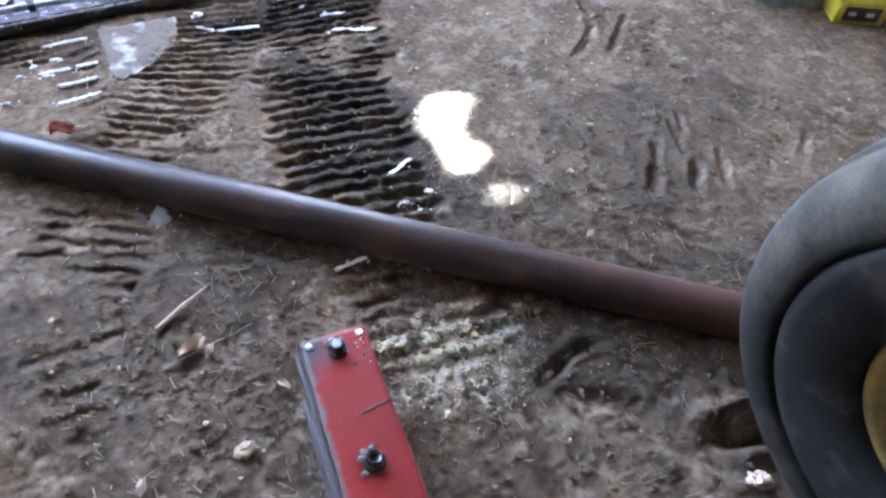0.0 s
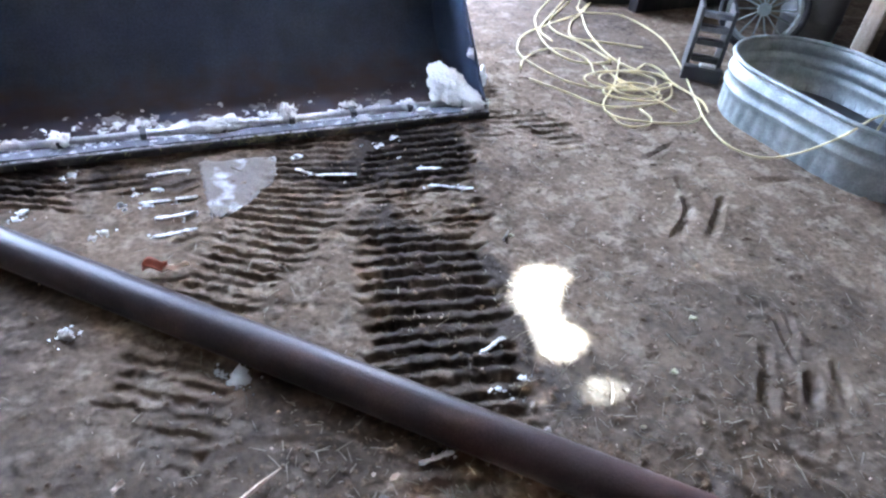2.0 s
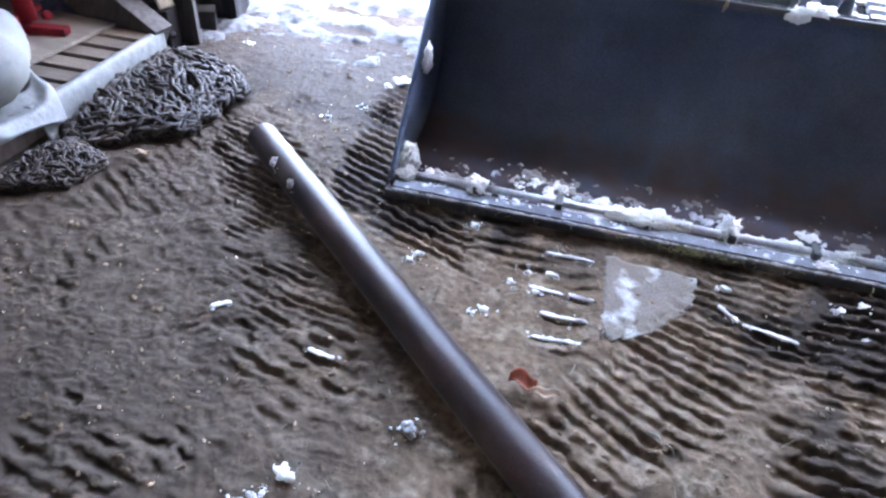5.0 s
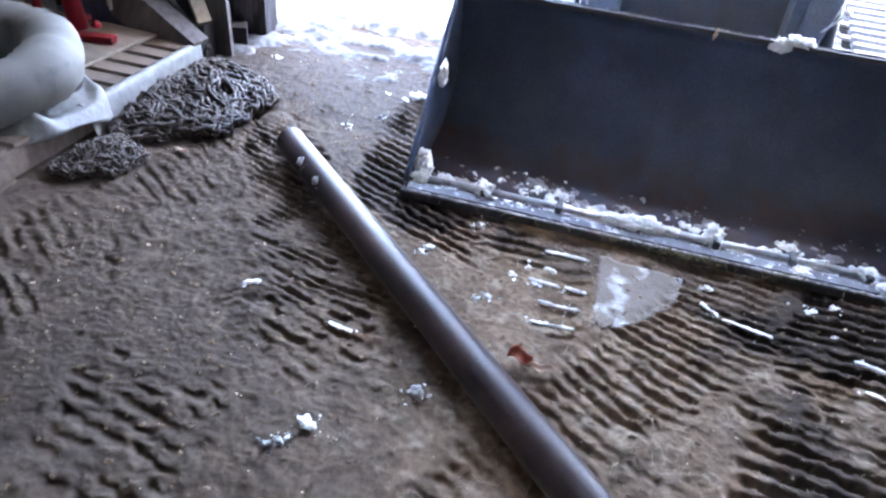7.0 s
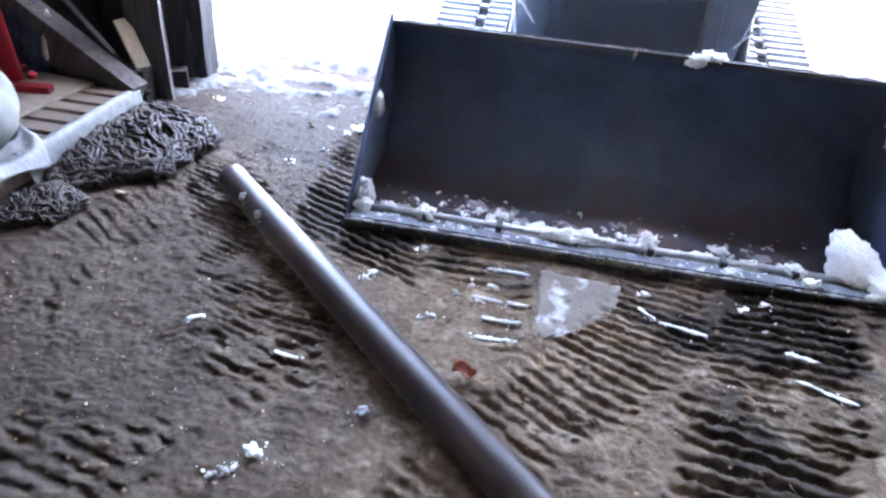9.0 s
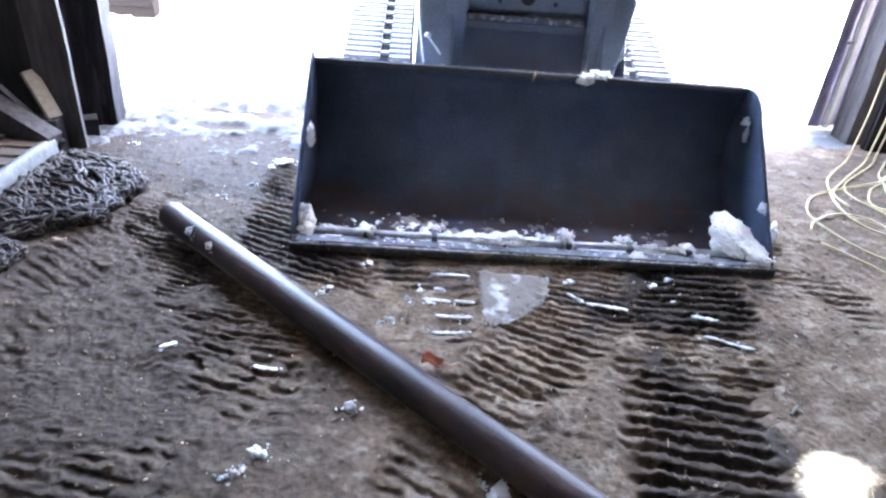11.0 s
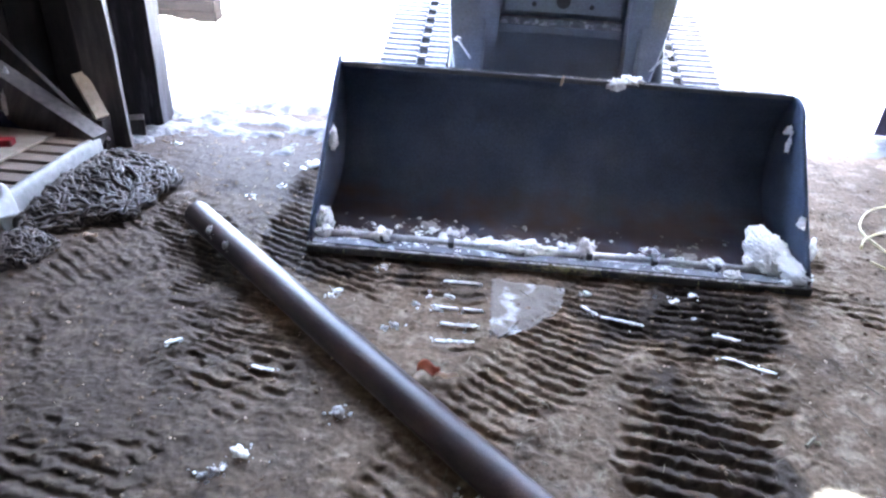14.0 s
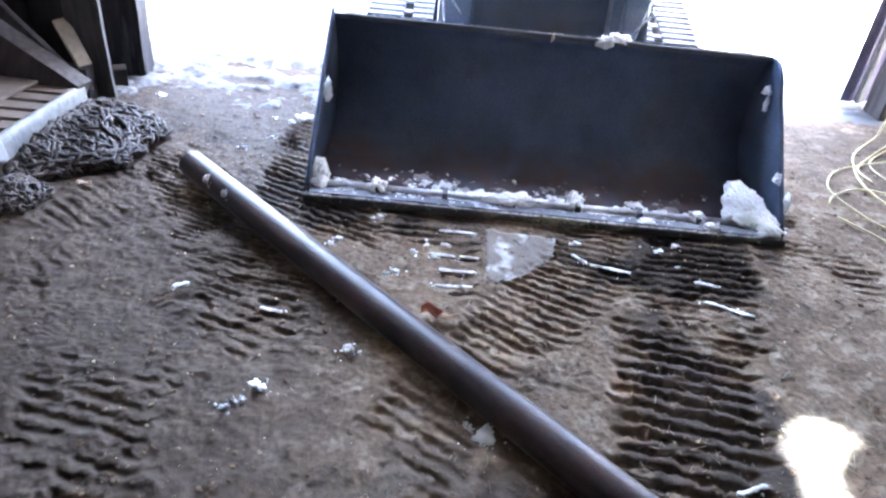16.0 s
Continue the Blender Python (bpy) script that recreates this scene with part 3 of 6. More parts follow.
GOUGES = [  # from, to, half width, depth
    ((1.54, -0.69), (1.51, -0.80), 0.012, 0.014), ((1.50, -0.81), (1.42, -0.93), 0.016, 0.022), ((1.42, -0.93), (1.28, -1.03), 0.018, 0.016), ((1.64, -0.86), (1.53, -0.96), 0.014, 0.022), ((1.53, -0.96), (1.41, -1.06), 0.017, 0.020), ((1.57, -0.80), (1.55, -0.88), 0.012, 0.014),
    ((1.20, -1.06), (1.245, -1.23), 0.026, 0.013), ((1.245, -1.23), (1.305, -1.38), 0.022, 0.010), ((1.305, -1.38), (1.32, -1.47), 0.018, 0.014), ((1.32, -1.47), (1.24, -1.64), 0.013, 0.018),
    ((1.20, -1.55), (1.13, -1.63), 0.014, 0.014), ((1.12, -1.64), (1.02, -1.745), 0.017, 0.026), ((1.25, -1.685), (1.148, -1.79), 0.016, 0.026), ((0.95, -1.86), (1.05, -1.98), 0.018, 0.016),
    ((0.625, -2.400), (0.78, -2.425), 0.034, 0.085), ((0.69, -2.43), (0.80, -2.46), 0.026, 0.05), ((0.40, -2.12), (0.46, -2.08), 0.016, 0.02), ((2.04, -0.84), (1.86, -0.80), 0.018, 0.014), ((0.72, -1.86), (0.62, -2.02), 0.02, 0.016),
    ((0.42, -2.18), (0.56, -2.30), 0.025, 0.014), ((0.30, -2.20), (0.24, -2.42), 0.025, 0.014), ((1.7, -0.45), (1.52, -0.52), 0.016, 0.012),
    ((1.635, -1.41), (1.762, -1.603), 0.012, 0.010), ((1.886, -1.644), (1.967, -1.827), 0.014, 0.012), ((1.698, -1.73), (1.562, -1.824), 0.014, 0.012), ((1.546, -0.814), (1.24, -1.04), 0.010, 0.010), ((1.266, -1.073), (1.279, -1.22), 0.018, 0.012), ((1.151, -1.767), (1.233, -1.692), 0.016, 0.020), ((1.28, -1.592), (1.37, -1.467), 0.012, 0.012), ((1.251, -1.817), (1.358, -1.662), 0.014, 0.016), ((0.35, -2.123), (0.439, -2.085), 0.016, 0.022), ((0.439, -2.085), (0.555, -2.084), 0.014, 0.018),
    ((-0.12, -1.40), (0.0, -1.52), 0.014, 0.010), ((-0.25, -1.42), (-0.12, -1.47), 0.012, 0.009), ((-0.75, -0.55), (-0.66, -0.72), 0.014, 0.010),
]


def axis_steps(stops):
    out = []
    for (a, b, s) in stops:
        out += list(np.arange(a, b - s * 0.5, s))
    return np.array(out + [stops[-1][1]])


def floor_height(X, Y):
    Z = (fbm(X, Y, 0.9, 3, 1) - 0.5) * 0.030 + (fbm(X, Y, 6.0, 5, 2, 0.5) - 0.5) * 0.010 + (fbm(X, Y, 38.0, 3, 3, 0.7) - 0.5) * 0.0035
    Z += 0.005 * sstep(0.66, 0.82, fbm(X, Y, 22.0, 3, 14)) - 0.003 * sstep(0.66, 0.85, fbm(X, Y, 15.0, 4, 15))
    near = sstep(1.2, 1.8, -Y) * sstep(1.3, 0.6, X)
    Z += near * ((fbm(X, Y, 12.0, 6, 17, 0.72) - 0.5) * 0.020)
    Z += sstep(0.7, 1.3, -X) * sstep(1.0, 0.4, Y) * sstep(0.46, 0.62, fbm(X, Y, 1.9, 3, 29)) * ((fbm(X, Y, 14.0, 4, 22, 0.6) - 0.5) * 0.018 - 0.005 * sstep(0.58, 0.72, fbm(X, Y, 18.0, 3, 23)))
    # thin crust flaked off in low steps
    crust = fbm(X * 0.75, Y * 1.5, 5.5, 4, 27, 0.6) * 9.0
    Z += 0.0036 * (np.floor(crust) + sstep(0.0, 0.22, crust - np.floor(crust)) - crust) * sstep(0.42, 0.56, fbm(X, Y, 2.3, 3, 28))
    damp_and_dim = 0.45 * sstep(0.58, 0.75, fbm(X, Y, 1.7, 4, 9))
    # dimmer light towards -X, put into the colour as a ramp
    damp_and_dim = np.maximum(damp_and_dim, 0.78 * sstep(0.3, 1.4, -X + (fbm(X, Y, 2.2, 4, 19) - 0.5) * 1.6))
    patchy = fbm(X, Y, 5.0, 5, 13, 0.6)
    for (c, e, k) in DAMP_AND_DIM:
        q = np.hypot((X - c[0]) / e[0], (Y - c[1]) / e[1])
        damp_and_dim = np.maximum(damp_and_dim, k * sstep(0.0, 0.55, 1.15 - q + (patchy - 0.5) * 2.2))
    warp = (fbm(X, Y, 9.0, 3, 4) - 0.5)
    for n, (line, width, depth, wear, pitch, bearing, broken) in enumerate(BANDS):
        P = np.array([(p.x, p.y) for p in smooth_line([(x, y, 0) for x, y in line], 0.02)])
        lo, hi = P.min(0) - width * 0.75, P.max(0) + width * 0.75
        ix = np.where((X[0] > lo[0]) & (X[0] < hi[0]))[0]
        iy = np.where((Y[:, 0] > lo[1]) & (Y[:, 0] < hi[1]))[0]
        if not len(ix) or not len(iy):
            continue
        sl = np.s_[iy[0]:iy[-1] + 1, ix[0]:ix[-1] + 1]
        x, y = X[sl], Y[sl]
        S = np.concatenate([[0], np.cumsum(np.hypot(*np.diff(P, axis=0).T))])
        T = np.gradient(P, axis=0)
        T /= np.hypot(T[:, 0], T[:, 1])[:, None]
        turn = np.radians(np.interp(np.arange(len(P)), [int(np.argmin((P[:, 0] - px) ** 2 + (P[:, 1] - py) ** 2)) for px, py in line], bearing)) - np.arctan2(T[:, 0], -T[:, 1])
        turn = (turn + math.pi / 2) % math.pi - math.pi / 2
        slope = np.tan(np.clip(turn, -1.1, 1.1))
        skew = np.zeros(x.shape)
        best = np.full(x.shape, 1e9)
        s, d = np.zeros(x.shape), np.zeros(x.shape)
        for k in range(len(P)):
            q = (x - P[k, 0]) ** 2 + (y - P[k, 1]) ** 2
            c = q < best
            best[c] = q[c]
            skew[c] = slope[k]
            s[c] = S[k] + ((x - P[k, 0]) * T[k, 0] + (y - P[k, 1]) * T[k, 1])[c]
            d[c] = ((x - P[k, 0]) * -T[k, 1] + (y - P[k, 1]) * T[k, 0])[c]
        w = warp[sl]
        low = fbm(x, y, 3.0, 3, 90 + n) - 0.5
        s = s + skew * d + w * 0.007 + low * 0.022 + (fbm(x, y, 42.0, 2, 12) - 0.5) * 0.024
        half = width / 2 + w * 0.10 + low * 0.16
        ragged = 0.05 * (vnoise(np.floor(s / pitch), np.floor(s / pitch) * 0.7, 3.7, 33 + n) - 0.5)
        half = half + ragged
        ends = sstep(-0.06, 0.06, s + low * 0.3) * (1 - sstep(S[-1] - 0.08, S[-1] + 0.06, s + low * 0.3))
        mask = (1 - sstep(half - 0.045, half + 0.010, np.abs(d))) * ends
        phase = (s / pitch) % 1.0
        flat, rise = (0.36, 0.64) if n in (0, 1, 2, 9) else (0.20, 0.80)
        lug = sstep(0.0, 0.13, phase) * (1 - sstep(flat, rise, phase))
        row = np.floor(s / pitch)
        lug *= 1 - broken * (1 - sstep(0.42, 0.58, vnoise(row * 7.31, d * (2.2 if broken > 0.7 else 1.6), 8.0, 70 + n)))
        worn = 1 - sstep(0.78 - wear, 0.98 - wear, fbm(x, y, 5.0, 4, 20 + n) * 0.75 + 0.25 * vnoise(x, y, 2.2, 40 + n))
        worn *= 0.35 + 0.65 * vnoise(x, s, 9.0, 60 + n)
        clod = (fbm(x, y, 34.0, 3, 11, 0.7) - 0.5) * 0.020
        Z[sl] += mask * (-0.25 * depth - lug * worn * depth * 1.25 + (1 - lug) * worn * (0.35 * depth + clod))
        Z[sl] += 0.0035 * ends * np.exp(-((np.abs(d) - half - 0.02) / 0.022) ** 2) * (0.4 + vnoise(x, y, 14, 5))
    for (a, b, hw, depth) in GOUGES:
        a, b = np.array(a), np.array(b)
        L = np.hypot(*(b - a))
        t = np.clip(((X - a[0]) * (b[0] - a[0]) + (Y - a[1]) * (b[1] - a[1])) / L ** 2, 0, 1)
        d = np.hypot(X - a[0] - t * (b[0] - a[0]), Y - a[1] - t * (b[1] - a[1])) + warp * 0.02
        depth = depth * 0.85 * (1 - 0.75 * np.abs(2 * t - 1) ** 2.5)
        Z += -depth * np.exp(-(d / hw) ** 2) + 0.30 * depth * np.exp(-((d - 1.7 * hw) / (0.7 * hw)) ** 2)
    q = np.hypot((X - 0.215) / 0.17, (Y + 1.95) / 0.14)
    powder = sstep(0.0, 0.5, 1.0 - q + (fbm(X, Y, 30.0, 4, 16, 0.75) - 0.55) * 3.2)
    return Z, np.clip(damp_and_dim, 0, 1), powder


def sheet(name, xs, ys, zfun, material, parent=None):
    X, Y = np.meshgrid(xs, ys)
    r = zfun(X, Y)
    Z, damp_and_dim, powder = r if isinstance(r, tuple) else (r, None, None)
    h, w = X.shape
    me = bpy.data.meshes.new(name)
    co = np.stack([X, Y, Z], -1).reshape(-1, 3).astype(np.float32)
    idx = np.arange(h * w).reshape(h, w)
    q = np.stack([idx[:-1, :-1], idx[:-1, 1:], idx[1:, 1:], idx[1:, :-1]], -1).reshape(-1)
    me.vertices.add(len(co))
    me.vertices.foreach_set("co", co.ravel())
    me.loops.add(len(q))
    me.loops.foreach_set("vertex_index", q.astype(np.int32))
    me.polygons.add(len(q) // 4)
    me.polygons.foreach_set("loop_start", np.arange(0, len(q), 4, dtype=np.int32))
    me.polygons.foreach_set("loop_total", np.full(len(q) // 4, 4, dtype=np.int32))
    me.update(calc_edges=True)
    if damp_and_dim is not None:
        at = me.attributes.new("damp_and_dim", "FLOAT", "POINT")
        at.data.foreach_set("value", damp_and_dim.ravel().astype(np.float32))
        at = me.attributes.new("powder", "FLOAT", "POINT")
        at.data.foreach_set("value", powder.ravel().astype(np.float32))
    return finish(name, me, material, parent, smooth=True)


floor_x = axis_steps([(-5.2, -2.3, 0.05), (-2.3, -1.9, 0.012), (-1.9, 1.5, 0.0055), (1.5, 2.0, 0.007), (2.0, 2.6, 0.014), (2.6, 5.2, 0.06)])
floor_y = axis_steps([(-7.4, -2.7, 0.06), (-2.7, -2.55, 0.011), (-2.55, 0.35, 0.0055), (0.35, 1.2, 0.012), (1.2, 2.9, 0.03)])
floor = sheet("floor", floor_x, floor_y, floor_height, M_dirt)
tagged(floor, "packed brown dirt barn floor pressed by track lugs", "dirt floor", kind="structure")
FLOOR_Z = np.array([v.co.z for v in floor.data.vertices]).reshape(len(floor_y), len(floor_x))


def floor_at(x, y):
    return float(FLOOR_Z[min(np.searchsorted(floor_y, y), len(floor_y) - 1), min(np.searchsorted(floor_x, x), len(floor_x) - 1)])


def snow_height(X, Y):
    line = 1.35 + 0.16 * X.clip(-4, 4)
    rise = sstep(-0.50, 1.0, Y - line)
    z = -0.030 + 0.085 * rise + ((fbm(X * 0.7, Y * 1.5, 3.4, 6, 31, 0.68) - 0.5) * 0.12 + (fbm(X, Y, 14.0, 4, 33, 0.7) - 0.5) * 0.040 + (fbm(X, Y, 34.0, 3, 34, 0.7) - 0.5) * 0.012) * (1 - 0.8 * sstep(-0.9, 0.6, X))
    for cx, cy, rx, ry in ((-1.42, 1.60, 0.20, 0.07), (-1.78, 1.63, 0.10, 0.05), (-1.62, 1.36, 0.16, 0.05), (-2.05, 1.50, 0.12, 0.04)):
        z -= 0.07 * np.exp(-((X - cx) / rx) ** 2 - ((Y - cy) / ry) ** 2)
    z = np.where(Y < line - 0.5, -0.12, z)
    z = np.where((np.abs(X) > 4.9) | (Y < -7.2), 0.02 + (fbm(X, Y, 0.8, 3, 31) - 0.5) * 0.1, z)
    return z


big = [-400, -200, -100, -50, -25, -14]
snow_x = np.array(big + list(np.arange(-9, -4, 0.4)) + list(np.arange(-4, -2.5, 0.05)) + list(np.arange(-2.5, -0.9, 0.012)) + list(np.arange(-0.9, 4, 0.06)) + list(np.arange(4, 9.1, 0.4)) + [-b for b in big[::-1]])
snow_y = np.array(big + list(np.arange(-9, 0.4, 0.5)) + list(np.arange(0.4, 0.9, 0.05)) + list(np.arange(0.9, 2.0, 0.012)) + list(np.arange(2.0, 3.2, 0.06)) + list(np.arange(3.2, 9, 0.25)) + [-b for b in big[::-1]])
ground = sheet("ground", snow_x, snow_y, snow_height, M_snow)
tagged(ground, "snow-covered yard reaching to the horizon", "snow", kind="structure")

# ---- the barn shell ----
JL, JR = Vector((-2.30, 1.36, 0)), Vector((2.34, 1.96, 0))
WALL_TURN = math.degrees(math.atan2(JR.y - JL.y, JR.x - JL.x))


def board_wall(name, m, length, height, label, width=0.2, material=None):
    """A wall of upright boards with real gaps between them, on a backing."""
    material = material or M_wood_dark
    w = part(name, box(0, length, 0.03, 0.07, -0.1, height), M_wood_dark)
    w.matrix_world = m
    tagged(w, label, "wall", kind="structure")
    n = int(length / width)
    me = None
    for i in range(n):
        if me is None:
            bm = box(0.006, width - 0.006, 0.0, 0.028, -0.1, height, 0.004)
            b = part("plank", bm, material, w)
            me = b.data
        else:
            b = new("plank", me)
            b.parent = w
        b.location = (i * width, 0.004 * math.sin(i * 2.3), 0)
    return w


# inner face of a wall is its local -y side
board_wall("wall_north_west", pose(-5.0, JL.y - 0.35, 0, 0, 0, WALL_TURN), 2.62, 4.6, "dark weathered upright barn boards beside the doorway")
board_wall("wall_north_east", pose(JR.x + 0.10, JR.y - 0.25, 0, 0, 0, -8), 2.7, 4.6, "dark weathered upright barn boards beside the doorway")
# walls out of view, added to close the barn and bounce fill
board_wall("wall_west", pose(-3.3, -7.0, 0, 0, 0, 90), 8.2, 4.6, "unseen pale upright boards that bounce fill light", material=M_wood_fill)
board_wall("wall_east", pose(5.0, 2.0, 0, 0, 0, -90), 9.0, 4.6, "unseen pale upright boards that bounce fill light", material=M_wood_fill)
board_wall("wall_south", pose(5.0, -7.0, 0, 0, 0, 180), 8.4, 4.6, "unseen pale upright boards that bounce fill light", material=M_wood_fill)
# head out of view, its height set to cut light on the near floor
lintel = part("lintel", box(0, 4.7, 0, 0.12, 2.95, 4.6, 0.01), M_wood_dark)
lintel.matrix_world = pose(JL.x, JL.y, 0, 0, 0, WALL_TURN)
tagged(lintel, "unseen boarded head set low to limit door light", "wall", kind="structure")

# roof out of view, its holes cut to the outlines of the sun patches
ROOF = 4.6
shift = SUN * (ROOF / SUN.z)
# tiny holes added to spill soft partial sun round the patches
PINHOLES = [(0.760, -1.135), (0.735, -1.180), (0.780, -1.175), (0.700, -1.215), (0.745, -1.235), (0.690, -1.265), (0.790, -1.120), (0.715, -1.300), (0.660, -1.285), (0.640, -1.030), (0.700, -1.020), (0.690, -1.345), (0.620, -1.440), (0.660, -1.400), (0.620, -1.590), (0.680, -1.560)]
TEARS = [[(0.578, -1.105), (0.620, -1.070), (0.674, -1.040), (0.730, -1.052), (0.785, -1.085), (0.735, -1.100), (0.695, -1.150), (0.650, -1.200), (0.618, -1.262), (0.640, -1.300), (0.672, -1.340), (0.635, -1.362), (0.582, -1.402), (0.535, -1.392), (0.545, -1.340), (0.562, -1.262), (0.552, -1.185)],
         [(0.570, -1.540), (0.618, -1.518), (0.672, -1.517), (0.662, -1.533), (0.600, -1.558), (0.575, -1.555)]] + [[(x - 0.005, y - 0.005), (x + 0.006, y - 0.003), (x + 0.001, y + 0.006)] for x, y in PINHOLES]
bm = bmesh.new()
edges = []
for loop in [[(-5.1, -11.0), (5.1, -11.0), (5.1, 2.6), (-5.1, 1.4)]] + [[(x + shift.x, y + shift.y) for x, y in t] for t in TEARS]:
    vs = [bm.verts.new((x, y, ROOF)) for x, y in loop]
    edges += [bm.edges.new((vs[i], vs[(i + 1) % len(vs)])) for i in range(len(vs))]
bmesh.ops.triangle_fill(bm, edges=edges, use_beauty=True)
ceiling = part("ceiling", bm, M_wood_fill)
tagged(ceiling, "unseen pale roof boards, holes cut for the sun patches", "ceiling", kind="structure")
sol = ceiling.modifiers.new("thickness", "SOLIDIFY")
sol.thickness = 0.015

# ---- doorway posts ----
def post(name, m, sx, sy, h, material, label, seed, category="post"):
    bm = bmesh.new()
    n = 14
    rows = []
    for k in range(n + 1):
        z = h * k / n
        rows.append([bm.verts.new((x + 0.008 * noise.noise(Vector((x * 9, z * 4, seed))), y + 0.008 * noise.noise(Vector((y * 9, z * 4, seed + 5))), z - 0.06))
                     for x, y in ((-sx / 2, -sy / 2), (sx / 2, -sy / 2), (sx / 2, sy / 2), (-sx / 2, sy / 2))])
    for a, b in zip(rows, rows[1:]):
        for i in range(4):
            bm.faces.new((a[i], a[(i + 1) % 4], b[(i + 1) % 4], b[i]))
    bm.faces.new(rows[0][::-1])
    bm.faces.new(rows[-1])
    ob = part(name, bm, material)
    ob.matrix_world = m
    return tagged(ob, label, category, kind="structure")


post("door_post", pose(-2.28, 1.30, 0, 0, 0, 12), 0.18, 0.24, 3.0, M_post, "rough grey timber jamb of the barn doorway", 1.0)
post("door_post", pose(2.44, 1.90, 0, 0, 0, 10), 0.18, 0.16, 3.0, M_wood_edge, "grey timber jamb of the barn doorway", 2.0)
board = post("standing_plank", pose(-2.28, 0.88, 0, 0, -1.0, 8), 0.17, 0.035, 1.9, M_wood_edge, "tall grey plank standing upright beside the pallet", 3.0, "plank")
board["kind"] = "thing"
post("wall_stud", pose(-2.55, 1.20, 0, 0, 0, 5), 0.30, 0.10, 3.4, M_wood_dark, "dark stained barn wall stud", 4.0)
post("wall_stud", pose(5.03, -7.03, 0), 0.30, 0.30, 4.7, M_wood_dark, "dark stained barn corner post", 5.0)
# a sliding door leaf of corrugated sheet, open against the outside
door = thing("door_1", pose(2.20, 2.03, 0, 0, 0, 14), "open corrugated sheet-metal barn door leaf", "door", kind="structure")
bm = bmesh.new()
rows = []
for i in range(61):
    x = i * 0.02
    y = 0.010 * math.sin(i * math.tau / 5)
    rows.append([bm.verts.new((x, y, 0.04)), bm.verts.new((x, y, 2.7)), bm.verts.new((x, y + 0.004, 2.7)), bm.verts.new((x, y + 0.004, 0.04))])
for a, b in zip(rows, rows[1:]):
    for i in range(4):
        bm.faces.new((a[i], a[(i + 1) % 4], b[(i + 1) % 4], b[i]))
bm.faces.new(rows[0]); bm.faces.new(rows[-1][::-1])
part("door_sheet", bm, M_tin, door, "lavender-grey corrugated sheet")
part("door_stile", box(0.10, 0.14, -0.045, -0.016, 0.04, 2.7, 0.004), M_white, door, "pale painted stile")
part("bolt", cyl((0.08, -0.012, 0.62), (0.08, -0.05, 0.62), 0.018, 0.014, 8), M_bolt, door)

# ---- compact track loader with its bucket ----
loader = thing("track_loader", pose(0, 0, 0), "dark grey compact track loader with its bucket lowered", "loader")
PROFILE = [(0.0, 0.018), (0.20, 0.022), (0.36, 0.030), (0.47, 0.050), (0.56, 0.095), (0.63, 0.165), (0.672, 0.26), (0.682, 0.36), (0.668, 0.46), (0.635, 0.55), (0.605, 0.605)]


def shell(line, t, x0, x1):
    out = []
    for i, p in enumerate(line):
        a, b = Vector(line[max(i - 1, 0)]), Vector(line[min(i + 1, len(line) - 1)])
        d = (b - a).normalized()
        out.append((p[0] + d.y * t, p[1] - d.x * t))
    return slab(list(line) + out[::-1], "x", x0, x1)


shell_bm = shell(PROFILE, 0.010, -0.985, 0.985)
bucket = part("bucket", shell_bm, M_bucket, loader, "black worn steel bucket shell, rusty floor", smooth=True)
bucket.data.polygons.foreach_set("use_smooth", [len(p.vertices) == 4 for p in bucket.data.polygons])
cheek = [(0.0, 0.008), (0.36, 0.018), (0.48, 0.038), (0.575, 0.085), (0.65, 0.16), (0.69, 0.26), (0.70, 0.36), (0.685, 0.46), (0.65, 0.56), (0.61, 0.615), (0.57, 0.60), (0.03, 0.075), (0.0, 0.05)]
for s in (-1, 1):
    front = [(0.57, 0.60)] if s < 0 else [(0.575, 0.612), (0.525, 0.597), (0.475, 0.562), (0.43, 0.50)]
    part("side_plate", slab(cheek[:10] + front + cheek[11:], "x", s * 0.985, s * 1.0), M_bucket, bucket)
    bm = bmesh.new()
    tube(smooth_line([(s * 0.992, -0.004, 0.05), (s * 0.992, 0.03, 0.08)] + [(s * 0.992, y - 0.012, z - 0.002) for y, z in front[::-1]] + [(s * 0.992, 0.590, 0.608)], 0.04), 0.011, 8, bm)
    part("side_rim", bm, M_bucket, bucket, "scuffed rim of the side plate", smooth=True)
part("top_rim", rough_up(box(-0.985, 0.985, 0.585, 0.618, 0.600, 0.622, 0.004), 0.002), M_black, bucket)
part("cutting_edge", box(-1.0, 1.0, -0.045, 0.03, 0.004, 0.036, 0.007), M_edge, bucket, "dark bolt-on cutting edge")
part("wear_strip", box(-0.98, 0.98, -0.026, 0.028, 0.0385, 0.043, 0.002), M_strip, bucket, "dull icy worn steel strip")
bm = tube([Vector((-0.975 + 1.95 * k / 260, -0.034 + 0.004 * noise.noise(Vector((k * 0.21, 3, 0))), 0.036)) for k in range(261)], 0.005, 6,
          radii=[0.0052 * max(0.12, 0.72 + 1.0 * noise.noise(Vector((k * 0.17, 0, 5))) + 0.5 * noise.noise(Vector((k * 0.9, 0, 8)))) for k in range(261)])
part("frost_line", rough_up(bm, 0.0025, 60), M_frost, bucket, "broken line of frost on the cutting edge", smooth=True)
part("edge_bar", cyl((-0.96, 0.055, 0.050), (0.96, 0.055, 0.050), 0.013, seg=12), M_bar, bucket, "bright steel bar along the lip", smooth=True)
